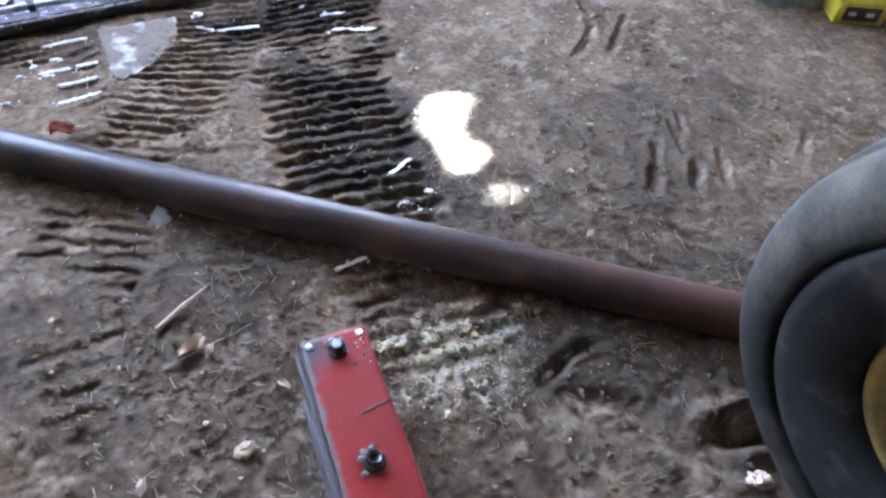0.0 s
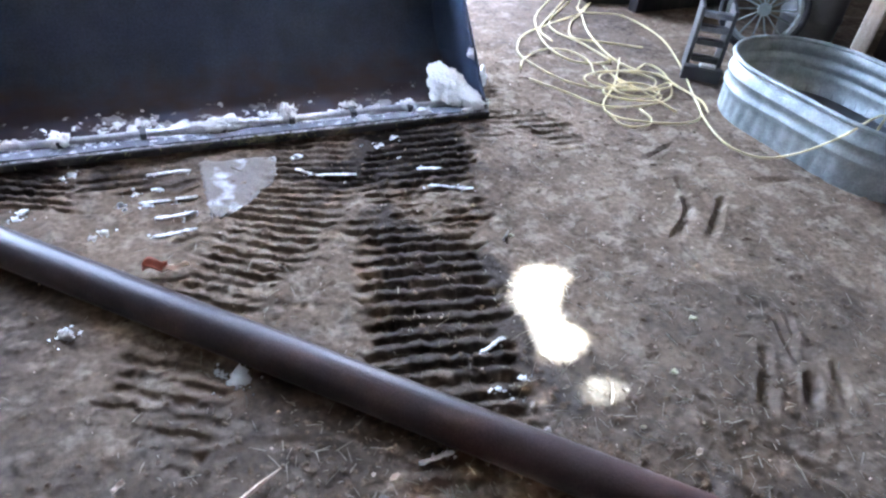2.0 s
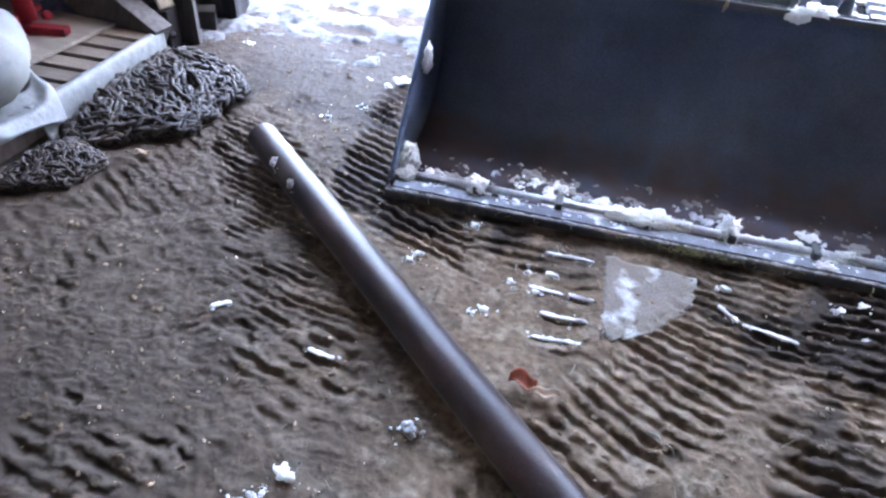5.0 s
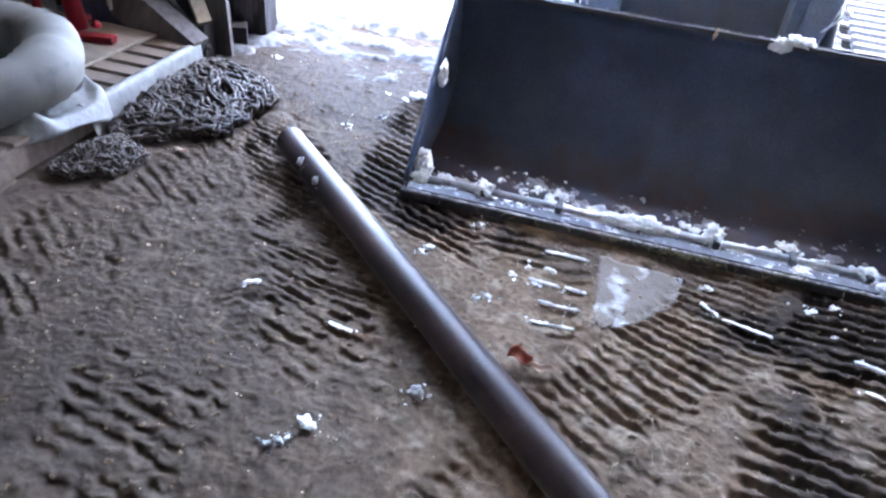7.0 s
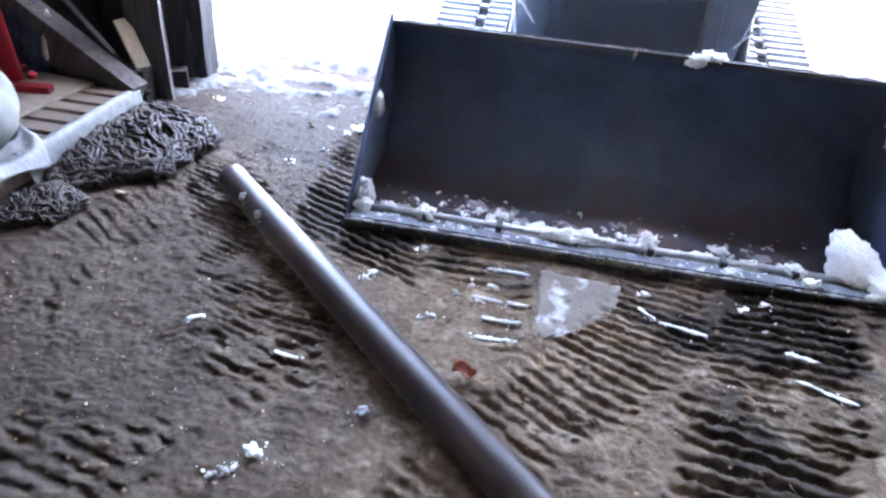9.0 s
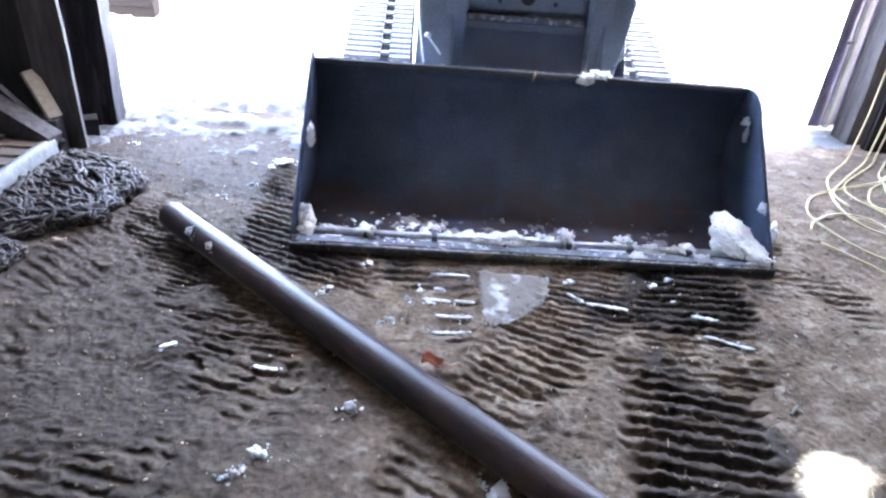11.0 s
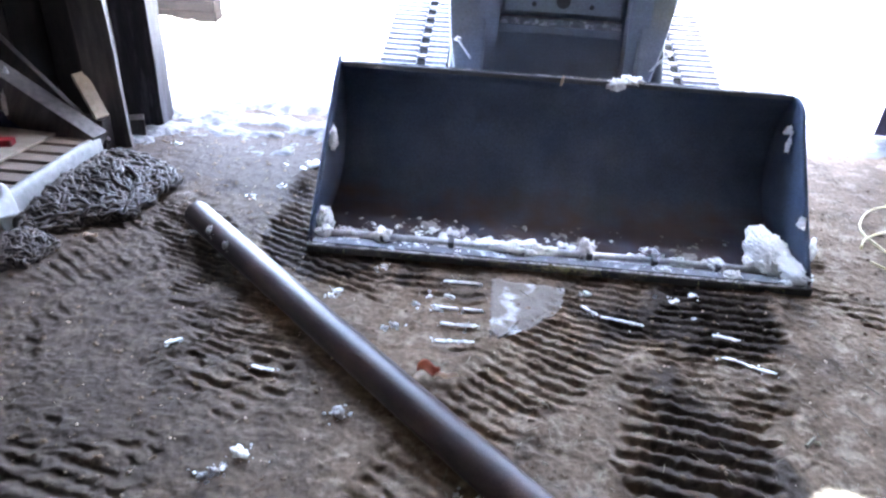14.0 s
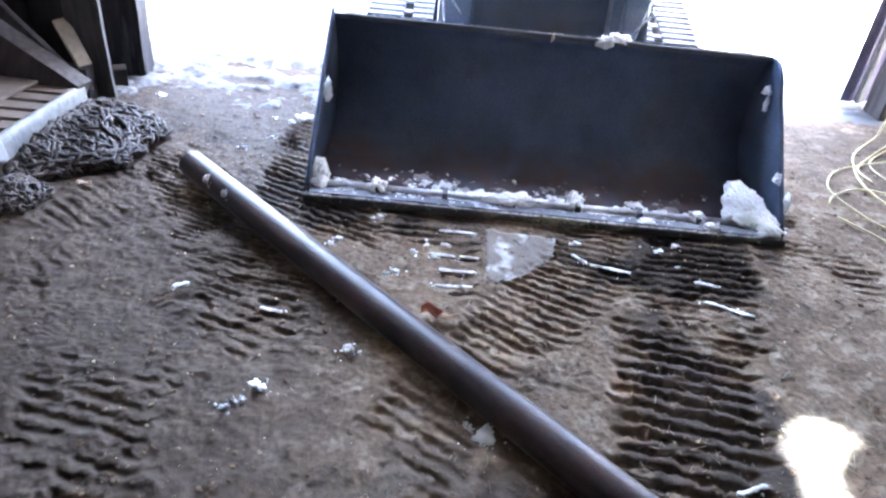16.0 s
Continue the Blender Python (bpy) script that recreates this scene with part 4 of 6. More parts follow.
for x in (-0.70, -0.42, -0.12, 0.14, 0.40, 0.65, 0.90):
    part("clamp", box(x - 0.012, x + 0.012, 0.02, 0.082, 0.036, 0.068, 0.006), M_black, bucket)
part("weld_bead", tube([Vector((x / 20, 0.601, 0.624 + 0.003 * math.sin(x * 3.1))) for x in range(-19, 20)], 0.004, 5), M_worn, bucket, "icy line on the top rim")

# quick-attach plate, cross tube, arms and front of the chassis
part("attach_plate", box(-0.44, 0.44, 0.74, 0.80, 0.14, 0.55, 0.012), M_paint_grey, loader)
for s in (-1, 1):
    part("front_upright", slab([(s * 0.33, 0.30), (s * 0.42, 0.30), (s * 0.40, 1.02), (s * 0.30, 1.02)], "y", 0.98, 1.10), M_paint_grey, loader)
    arm_line = [(0.80, 0.22), (0.90, 0.17), (1.02, 0.20), (1.10, 0.34), (1.16, 0.62), (1.30, 1.05), (1.55, 1.40), (2.1, 1.55), (2.9, 1.50), (2.9, 1.66), (2.0, 1.72), (1.45, 1.56), (1.12, 1.14), (1.04, 0.93), (0.99, 0.81), (0.95, 0.70), (0.91, 0.62), (0.88, 0.55), (0.84, 0.44)]
    bm = slab(arm_line, "x", s * 0.365, s * 0.565)
    flare = ([0.2, 0.55, 0.68, 0.85, 1.05], [0.45, 0.505, 0.532, 0.552, 0.565]) if s < 0 else ([0.2, 0.56, 0.64, 0.82, 0.93, 1.05], [0.385, 0.415, 0.468, 0.508, 0.530, 0.548])
    for v in bm.verts:
        if abs(v.co.x) > 0.5:
            v.co.x = s * float(np.interp(v.co.z, *flare))
    arm = part("lift_arm", bm, M_paint_grey, loader, "rounded dark grey lift arm")
    bv = arm.modifiers.new("soft_edges", "BEVEL")
    bv.width, bv.segments = 0.018, 3
    part("hydraulic_ram", cyl((s * 0.475, 0.83, 0.36), (s * 0.475, 1.14, 0.92), 0.028, seg=14), M_black, arm, smooth=True)
    pin = lump(0.016, 6.0 + s, (1, 0.7, 1), 0.3, 2, at=(s * 0.490, 0.885, 0.690))
    cyl((s * 0.490, 0.885, 0.690), (s * 0.425, 0.890, 0.605), 0.006, 0.004, 8, pin)
    part("lock_pin", pin, M_bar, arm, "pale frosted lock pin", smooth=True)
part("cross_tube", box(-0.30, 0.30, 1.10, 1.17, 0.735, 0.775, 0.012), M_worn, loader, "scuffed bright cross step")
part("step_lip", box(-0.30, 0.30, 1.085, 1.10, 0.705, 0.742, 0.004), M_paint_grey, loader)
part("lower_bar", box(-0.32, 0.32, 1.06, 1.10, 0.46, 0.50, 0.01), M_paint_grey, loader)
upper = part("upper_plate", box(-0.29, 0.29, 1.11, 1.13, 0.80, 1.0, 0.006), M_paint_grey, loader)
# black discs on the closed plate paint the dark of open holes
for x, z, r in ((0.0, 0.86, 0.035), (-0.14, 0.84, 0.012), (0.14, 0.84, 0.012), (-0.2, 0.9, 0.012), (0.2, 0.9, 0.012)):
    part("bolt_hole", cyl((x, 1.1096, z), (x, 1.1076, z), r, seg=14), M_hole, upper)
part("front_panel", box(-0.38, 0.38, 1.20, 1.23, 0.20, 1.0, 0.008), M_paint_grey, loader, "dark recessed front panel")
for x in (-0.12, 0.0, 0.12):
    part("bolt", cyl((x, 1.198, 0.86), (x, 1.185, 0.86), 0.016, seg=8), M_black, loader)
part("chassis", box(-0.55, 0.55, 1.24, 3.0, 0.22, 1.05, 0.03), M_paint_grey, loader)
part("cab", slab([(1.26, 1.05), (2.35, 1.05), (2.35, 2.05), (1.45, 2.05)], "x", -0.46, 0.46), M_black, loader, "black operator cab")
part("engine_cover", box(-0.56, 0.56, 2.36, 3.05, 1.05, 1.42, 0.05), M_paint_grey, loader)

# rubber tracks: belt loop, lugs and drive holes
def track_loop(n):
    path = [(1.26, 0.25), (1.29, 0.13), (1.40, 0.045), (1.6, 0.025), (2.7, 0.025), (2.95, 0.09), (3.10, 0.30), (3.10, 0.52), (2.98, 0.70), (2.78, 0.755), (2.50, 0.715), (2.0, 0.575), (1.6, 0.455), (1.42, 0.40), (1.31, 0.35)]
    P = smooth_line([(0, y, z) for y, z in path + path[:1]], 0.01)[:-1]
    S = [0]
    for a, b in zip(P, P[1:] + P[:1]):
        S.append(S[-1] + (b - a).length)
    out = []
    for k in range(n):
        s = S[-1] * k / n
        i = max(j for j in range(len(P)) if S[j] <= s)
        f = (s - S[i]) / max(S[i + 1] - S[i], 1e-6)
        a, b = P[i], P[(i + 1) % len(P)]
        out.append((a.lerp(b, f), (b - a).normalized()))
    return out


LUGS = 72
ring = track_loop(LUGS)
lug_mesh = {}
for s in (-1, 1):
    x0, x1 = (-0.965, -0.575) if s < 0 else (0.575, 0.965)
    bm = bmesh.new()
    rows = []
    for p, d in track_loop(144):
        nrm = Vector((0, d.z, -d.y))
        rows.append([bm.verts.new(Vector((x, p.y, p.z)) + nrm * o) for x, o in ((x0, 0), (x1, 0), (x1, -0.025), (x0, -0.025))])
    for a, b in zip(rows, rows[1:] + rows[:1]):
        for i in range(4):
            bm.faces.new((a[i], a[(i + 1) % 4], b[(i + 1) % 4], b[i]))
    track = part("track", bm, M_belt, loader, "snow-dusted black rubber track belt")
    for k, (p, d) in enumerate(ring):
        nrm = Vector((0, d.z, -d.y))
        R = Matrix((Vector((1, 0, 0)), d, nrm)).transposed().to_4x4()
        for a, b in (((x0 + 0.005, x0 + 0.215), (x0 + 0.265, x1 - 0.005)) if s < 0 else ((x0 + 0.005, x0 + 0.125), (x0 + 0.175, x1 - 0.005))):
            key = "long" if b - a > 0.15 else "short"
            if key not in lug_mesh:
                h = (b - a) / 2
                bm = bmesh.new()
                vs = [bm.verts.new(v) for v in ((-h, -.020, 0), (h, -.020, 0), (h, .020, 0), (-h, .020, 0), (.003 - h, -.012, .022), (h - .003, -.012, .022), (h - .003, .012, .022), (.003 - h, .012, .022))]
                for f in ((0, 1, 5, 4), (1, 2, 6, 5), (2, 3, 7, 6), (3, 0, 4, 7), (4, 5, 6, 7), (3, 2, 1, 0)):
                    bm.faces.new([vs[i] for i in f])
                lg = part("track_lug", bm, M_rubber, track)
                lug_mesh[key] = lg.data
            else:
                lg = new("track_lug", lug_mesh[key])
                lg.parent = track
            lg.matrix_local = Matrix.Translation(Vector(((a + b) / 2, p.y, p.z)) + nrm * 0.001) @ R
        if k % 2:
            continue
        g0, g1 = (x0 + 0.218, x0 + 0.262) if s < 0 else (x0 + 0.128, x0 + 0.172)
        if "rib" not in lug_mesh:
            rb = part("track_rib", box(-0.022, 0.022, -0.014, 0.014, 0.0, 0.012), M_rubber, track)
            lug_mesh["rib"] = rb.data
        else:
            rb = new("track_rib", lug_mesh["rib"])
            rb.parent = track
        rb.matrix_local = Matrix.Translation(Vector(((g0 + g1) / 2, p.y, p.z)) + nrm * 0.001) @ R
    for y, z, r in ((1.46, 0.22, 0.15), (2.84, 0.48, 0.22), (1.85, 0.16, 0.10), (2.2, 0.16, 0.10), (2.55, 0.16, 0.10)):
        part("track_wheel", cyl((x0 + 0.06, y, z), (x1 - 0.06, y, z), r, seg=28), M_black, track, smooth=False)

# ---- steel pipe ----
A, B = Vector((-1.50, 0.09, 0.060)), Vector((1.02, -2.365, 0.060))
ax = (B - A).normalized()
pipe = thing("steel_pipe", Matrix.Translation((A + B) / 2), "long brown rusty steel pipe lying on the dirt floor", "pipe")
a, b = A - (A + B) / 2, B - (A + B) / 2
bm = bmesh.new()
q = ax.to_track_quat("Z", "Y").to_matrix()
L = (B - A).length
prof = [(0.050, 0.0), (0.0555, 0.002), (0.056, 0.006), (0.056, L - 0.006), (0.0555, L - 0.002), (0.050, L), (0.050, L - 0.1), (0.050, 0.1)]
lathe(prof, 48, bm, closed=True)
for v in bm.verts:
    v.co = a + q @ v.co
part("pipe_wall", bm, M_pipe, pipe, smooth=True)

# ---- galvanised stock tank ----
tank = thing("stock_tank", pose(2.51, -0.602, 0, 0, 0, math.degrees(-1.502)), "low oval galvanised steel stock tank, empty", "tank")
def oval_ring(off, z, n=96, flute=0.0):
    Lh, r = 0.212, 0.368 + off
    pts = []
    per = 4 * Lh + math.tau * r
    for k in range(n):
        s = per * k / n
        if s < 2 * Lh:
            x, y, nx, ny = -Lh + s, -r, 0, -1
        elif s < 2 * Lh + math.pi * r:
            t = (s - 2 * Lh) / r - math.pi / 2
            x, y = Lh + r * math.cos(t), r * math.sin(t)
            nx, ny = math.cos(t), math.sin(t)
        elif s < 4 * Lh + math.pi * r:
            x, y, nx, ny = Lh - (s - 2 * Lh - math.pi * r), r, 0, 1
        else:
            t = (s - 4 * Lh - math.pi * r) / r + math.pi / 2
            x, y = -Lh + r * math.cos(t), r * math.sin(t)
            nx, ny = math.cos(t), math.sin(t)
        f = flute * math.sin(k * math.tau / 4)
        pts.append(Vector((x + nx * f, y + ny * f, z)))
    return pts


def ring_skin(rings, bm=None, cap=False):
    bm = bm or bmesh.new()
    R = [[bm.verts.new(p) for p in r] for r in rings]
    n = len(R[0])
    for a, b in zip(R, R[1:]):
        for i in range(n):
            bm.faces.new((a[i], a[(i + 1) % n], b[(i + 1) % n], b[i]))
    if cap:
        bm.faces.new(R[-1])
    return bm


TH = 0.275
out = [(0.0, 0.004, 0), (-0.002, 0.012, 0.003), (0.0, 0.10, 0.0035), (0.0, 0.118, 0), (0.011, 0.130, 0), (0.011, 0.140, 0), (0.0, 0.152, 0), (0.0, 0.182, 0), (0.011, 0.194, 0), (0.011, 0.204, 0), (0.0, 0.216, 0), (0.0, TH - 0.01, 0)]
rings = [oval_ring(o, z, 192, f) for o, z, f in out] + [oval_ring(o - 0.004, z, 192, 0) for o, z, f in out[::-1][:-2]] + [oval_ring(-0.004, 0.016, 192)]
part("tank_wall", ring_skin(rings, cap=True), M_galv, tank, smooth=True)
# added black bottom that paints the shade inside the tank
part("tank_residue", ring_skin([oval_ring(-0.01, 0.017, 64), oval_ring(-0.012, 0.022, 64)], cap=True), M_hole, tank, "black tank bottom, inner shade put in its colour")
part("tank_rim", tube(oval_ring(0.004, TH - 0.004, 96), 0.011, 8, closed=True), M_galv, tank, "rolled galvanised rim", smooth=True)

# ---- yellow rope ----
rope = thing("rope", pose(1.9, 0.2, 0.0), "tangled yellow poly rope lying loose on the dirt", "rope")
def on_floor(pts, lift=0.008):
    return [(x - 1.9, y - 0.2, (floor_at(x, y) if z is None else z) + lift) for x, y, z in pts]


def strand(*pts, climb=None):
    run = [(x, y, None) for x, y in pts]
    if climb:
        x, y = pts[0]
        run = [(x + 0.18, y + 0.20, 1.5), (x + 0.15, y + 0.17, 0.8), (x + 0.10, y + 0.10, 0.30), (x + 0.04, y + 0.04, 0.06)] + run
    part("rope_strand", tube(smooth_line(on_floor(run, 0.007 + 0.012 * len(rope.children) / 18), 0.025), 0.0048, 6), M_rope, rope, smooth=True)


strand((2.16, 1.45), (1.90, 1.17), (1.78, 0.94), (1.70, 0.69), (1.72, 0.50), (1.81, 0.41), (1.94, 0.40), climb=True)
strand((2.29, 1.40), (1.94, 1.07), (1.88, 0.88), (1.93, 0.70), (1.96, 0.42), climb=True)
strand((2.28, 1.45), (1.96, 1.12), (1.79, 0.92), (1.77, 0.74), climb=True)
strand((2.25, 1.25), (2.22, 1.16), (2.08, 0.85), (1.99, 0.50), (2.01, 0.30), (2.10, 0.18), (2.13, 0.05), climb=True)
strand((2.21, 1.14), (2.05, 1.00), (1.93, 0.78), (2.07, 0.67), (2.27, 0.56))
strand((2.40, 1.33), (2.20, 1.14), (1.89, 1.00), (1.66, 0.87), (1.53, 0.71), (1.48, 0.56), (1.53, 0.31), (1.62, 0.16), (1.74, 0.11))
strand((1.40, 0.42), (1.47, 0.52), (1.65, 0.63), (1.79, 0.59), (1.82, 0.43), (1.75, 0.26))
strand((1.38, 0.29), (1.49, 0.13), (1.60, -0.06), (1.83, -0.10), (2.02, -0.03), (2.15, 0.19), (2.14, 0.33), (2.03, 0.28))
strand((2.10, -0.14), (2.01, -0.27), (1.89, -0.31), (1.74, -0.27), (1.59, -0.17), (1.61, -0.04), (1.80, 0.15), (2.02, 0.43))
strand((1.58, -0.12), (1.58, -0.26), (1.69, -0.29), (1.74, -0.24), (1.76, -0.13))
strand((1.84, 0.21), (1.89, 0.03), (1.92, -0.20))
strand((1.86, 0.35), (1.84, 0.10), (1.94, 0.05), (2.09, 0.09))
strand((2.11, 0.09), (2.13, -0.12), (2.08, -0.24))
rs = random.Random(4)
for k in range(4):
    cx, cy, rx, ry, turn = 1.86 + rs.uniform(-0.08, 0.08), 0.08 + rs.uniform(-0.08, 0.10), rs.uniform(0.10, 0.22), rs.uniform(0.07, 0.13), rs.uniform(-0.5, 0.8)
    strand(*[(cx + rx * math.cos(t) * math.cos(turn) - ry * math.sin(t) * math.sin(turn), cy + rx * math.cos(t) * math.sin(turn) + ry * math.sin(t) * math.cos(turn)) for t in (0, 0.8, 1.6, 2.4, 3.2, 4.0, 4.8, 5.6, 6.4, 7.0)])
# the long end runs to the tank and over its rim
main = [(2.36, 1.30, None), (2.24, 1.16, None), (2.46, 1.05, None), (2.49, 0.70, None), (2.36, 0.34, None), (2.13, -0.08, None), (2.00, -0.32, None), (1.945, -0.52, None), (1.98, -0.64, 0.004), (2.055, -0.69, 0.010), (2.105, -0.75, 0.06), (2.112, -0.81, 0.12), (2.135, -0.89, 0.22), (2.20, -0.915, 0.290), (2.30, -0.90, 0.283), (2.36, -0.86, 0.18), (2.42, -0.80, 0.04)]
part("rope_strand", tube(smooth_line(on_floor(main, 0.010), 0.025), 0.0048, 6), M_rope, rope, smooth=True)

# ---- tyre standing beside the red beam ----
TR = 0.484
wheel = thing("implement_wheel", pose(0.755, -2.735, TR - 0.008) @ pose(0, 0, 0, 0, 86, 0), "worn black implement tyre on a chipped yellow rim", "wheel")
wall = [(0.225, 0.100), (0.232, 0.122), (0.250, 0.138), (0.290, 0.156), (0.330, 0.166), (0.352, 0.168), (0.357, 0.160)]
crown = [(0.357, 0.160), (0.361, 0.171), (0.372, 0.176), (0.400, 0.172), (0.430, 0.160), (0.452, 0.140), (0.466, 0.115), (0.473, 0.090), (0.464, 0.086), (0.464, 0.074), (0.478, 0.069), (0.482, 0.034), (0.472, 0.029), (0.472, 0.014), (0.484, 0.009)]
tyre = part("tyre", lathe(crown + [(r, -z) for r, z in crown[::-1]] + [(0.33, -0.12), (0.33, 0.12)], 96, closed=True), M_tread, wheel, "dusty grey tread band", smooth=True)
for e in (-1, 1):
    part("sidewall", lathe([(r, e * z) for r, z in wall] + [(0.34, e * 0.125), (0.225, e * 0.09)], 96, closed=True), M_tyre, tyre, "smooth black sidewall", smooth=True)
rimp = [(0.222, 0.060), (0.228, 0.066), (0.222, 0.072), (0.210, 0.064), (0.200, 0.040), (0.190, -0.01), (0.150, -0.015), (0.115, 0.005), (0.06, 0.010), (0.058, 0.035), (0.02, 0.035)]
part("rim", lathe([(r, -z - 0.050) for r, z in rimp] + [(0.02, 0.03), (0.06, 0.03), (0.15, 0.03), (0.195, 0.03), (0.205, 0.08), (0.222, 0.08)], 64, closed=True), M_rim, wheel, "chipped yellow rim", smooth=True)
for k in range(5):
    c, s = 0.09 * math.cos(k * math.tau / 5), 0.09 * math.sin(k * math.tau / 5)
    part("lug_nut", cyl((c, s, -0.045), (c, s, -0.075), 0.012, seg=6), M_bolt, wheel)

# ---- red beam end with bolts ----
beam = thing("steel_beam", pose(-0.036, -1.92, 0, 0, 0, -7.5), "red painted steel beam end with two bolts, paint chipped", "beam")
bm = bmesh.new()
box(-0.066, 0.066, -1.0, 0.0, 0.012, 0.214, 0.010, bm)
part("beam_body", bm, M_red, beam)
part("bottom_flange", box(-0.086, 0.070, -1.0, -0.006, 0.0, 0.010, 0.003), M_red, beam)
part("side_strip", box(-0.079, -0.0665, -1.0, -0.012, 0.150, 0.196, 0.004), M_red, beam, "dark grimy red side strip")
for (x, y) in ((0.0, -0.045), (0.0, -0.285)):
    part("washer", cyl((x, y, 0.2142), (x, y, 0.2175), 0.0205, seg=20), M_hole, beam)
    bm = lathe([(0.0095, 0.0), (0.0165, 0.0), (0.0175, 0.004), (0.0160, 0.016), (0.0130, 0.020), (0.0095, 0.018)], 6, closed=True)
    bmesh.ops.translate(bm, verts=bm.verts[:], vec=(x, y, 0.2176))
    bolt = part("bolt", bm, M_nut, beam, "greasy dark hex nut")
    # the second end is black, painting the shade in a hollow nut
    part("bolt_end", cyl((x, y, 0.2177), (x, y, 0.2410 if y > -0.1 else 0.2300), 0.0092, seg=12), M_bar if y > -0.1 else M_hole, bolt)
part("paint_blob", lump(0.0085, 2.0, (1, 1, 0.3), bm=None, at=(-0.05, -0.022, 0.2155), sub=2), M_clump, beam, "fleck of snow")
part("paint_blob", lump(0.0085, 3.0, (1, 0.8, 0.3), at=(0.05, -0.018, 0.2155), sub=2), M_clump, beam, "fleck of snow")
for k in range(14):
    x, y = (0.052 - 0.05 * (k % 7) / 7 * (k % 3) / 2, -0.030 - 0.005 * k)
    part("paint_fleck", lump(0.0016 + 0.0009 * (k % 3), 7.0 + k, (1, 1, 0.4), at=(x, y, 0.2143), sub=1), M_clump, beam, "tiny pale fleck")
for k, (x, y) in enumerate(((-0.012, -0.262), (0.004, -0.258), (-0.020, -0.272), (-0.022, -0.300), (-0.016, -0.024), (-0.004, -0.020), (0.010, -0.024))):
    part("chip", lump(0.0052, 17.0 + k, (1.3, 0.9, 0.8), 0.7, 2, at=(x, y, 0.2165)), M_bolt, beam, "curled bare metal chip")
part("weld_seam", tube([Vector((0.002 + 0.0085 * i, -0.190 + 0.0015 * i + 0.002 * math.sin(i * 2), 0.2140)) for i in range(8)], 0.0021, 5), M_hole, beam, "scratched seam")

# ---- pallet with sheet, board and tools ----
pallet = thing("pallet", pose(-2.24, 0.0, 0), "weathered grey wooden pallet with gaps between slats", "pallet")
slat_mesh = None
for k in range(11):
    y = 0.60 - 0.112 * k
    sl = part("slat", rough_up(box(-1.02, 0.0, -0.041, 0.041, 0.118, 0.136, 0.003), 0.003, 5, k), M_wood_grey, pallet) if slat_mesh is None else new("slat", slat_mesh)
    if slat_mesh is None:
        slat_mesh = sl.data
    sl.parent = pallet
    sl.location = (0, y - 0.02, 0)
for x in (-0.02, -0.51, -1.0):
    part("stringer", rough_up(box(x - 0.02, x + 0.02, -0.60, 0.64, 0.02, 0.117, 0.004), 0.003, 4, x), M_wood_grey, pallet)
for y in (0.58, 0.0, -0.55):
    part("bottom_board", box(-1.02, 0.0, y - 0.05, y + 0.05, 0.0, 0.019, 0.003), M_wood_grey, pallet)

ply = part("plywood_sheet", rough_up(box(-0.80, 0.0, -0.62, 0.60, 0.0, 0.014, 0.002), 0.002), M_ply)
ply.matrix_world = pose(-2.47, 0.03, 0.139, 0, 0, -4)
tagged(ply, "weathered tan plywood lying on the pallet", "board")

# plastic sheeting draped over the pallet edge, bunched up in front of the tube
def cloth(nx, ny, fn, t=0.003):
    bm = bmesh.new()
    V = [[bm.verts.new(fn(i / nx, j / ny)) for i in range(nx + 1)] for j in range(ny + 1)]
    for j in range(ny):
        for i in range(nx):
            bm.faces.new((V[j][i], V[j][i + 1], V[j + 1][i + 1], V[j + 1][i]))
    return bm


def drape(u, v):
    y = 0.66 - 0.80 * u
    k = noise.noise(Vector((y * 6, v * 2, 1.0)))
    prof = [(-2.258, 0.141), (-2.236, 0.144), (-2.226, 0.130), (-2.221, 0.085), (-2.216, 0.045), (-2.200, 0.014)]
    f = v * (len(prof) - 1)
    i = min(int(f), len(prof) - 2)
    a, b = prof[i], prof[i + 1]
    x, z = a[0] + (b[0] - a[0]) * (f - i), a[1] + (b[1] - a[1]) * (f - i)
    return Vector((x + 0.010 * k * v + 0.02 * u * u * v, y, z + 0.010 * k * (1 - v) * u))


sheeting = thing("plastic_sheet", pose(0, 0, 0), "pale grey plastic sheet draped over the pallet edge and bunched", "sheet")
o = part("draped_edge", cloth(90, 10, drape), M_sheet, sheeting, smooth=True)
o.modifiers.new("thickness", "SOLIDIFY").thickness = 0.004


HEM = smooth_line([(-2.188, -0.04, 0.05), (-2.182, -0.13, 0.085), (-2.180, -0.22, 0.105), (-2.188, -0.33, 0.11), (-2.225, -0.40, 0.11), (-2.285, -0.46, 0.115), (-2.40, -0.52, 0.12), (-2.80, -0.62, 0.12)], 0.01)


def bunch(u, v):
    f = u * (len(HEM) - 1)
    i = min(int(f), len(HEM) - 2)
    p = HEM[i].lerp(HEM[i + 1], f - i)
    q = p + Vector((-0.34, 0.22, 0)) * v
    wob = noise.noise(Vector((q.x * 6, q.y * 6, 7)))
    ridge = 1 - abs(math.sin(11.0 * u - 4.0 * v + 1.6 * wob + 0.4))
    ridge2 = 1 - abs(math.sin(3.0 * u + 6.0 * v + 1.4 * wob))
    rise = 1 - math.exp(-(v / 0.07) ** 1.5)
    env = max(0.0, math.sin(math.pi * v)) ** 0.6 * min(1.0, u * 7)
    return Vector((q.x + 0.02 * wob, q.y + 0.02 * wob, p.z + (0.165 - p.z) * rise + env * (0.15 * ridge + 0.05 * ridge2 - 0.04)))


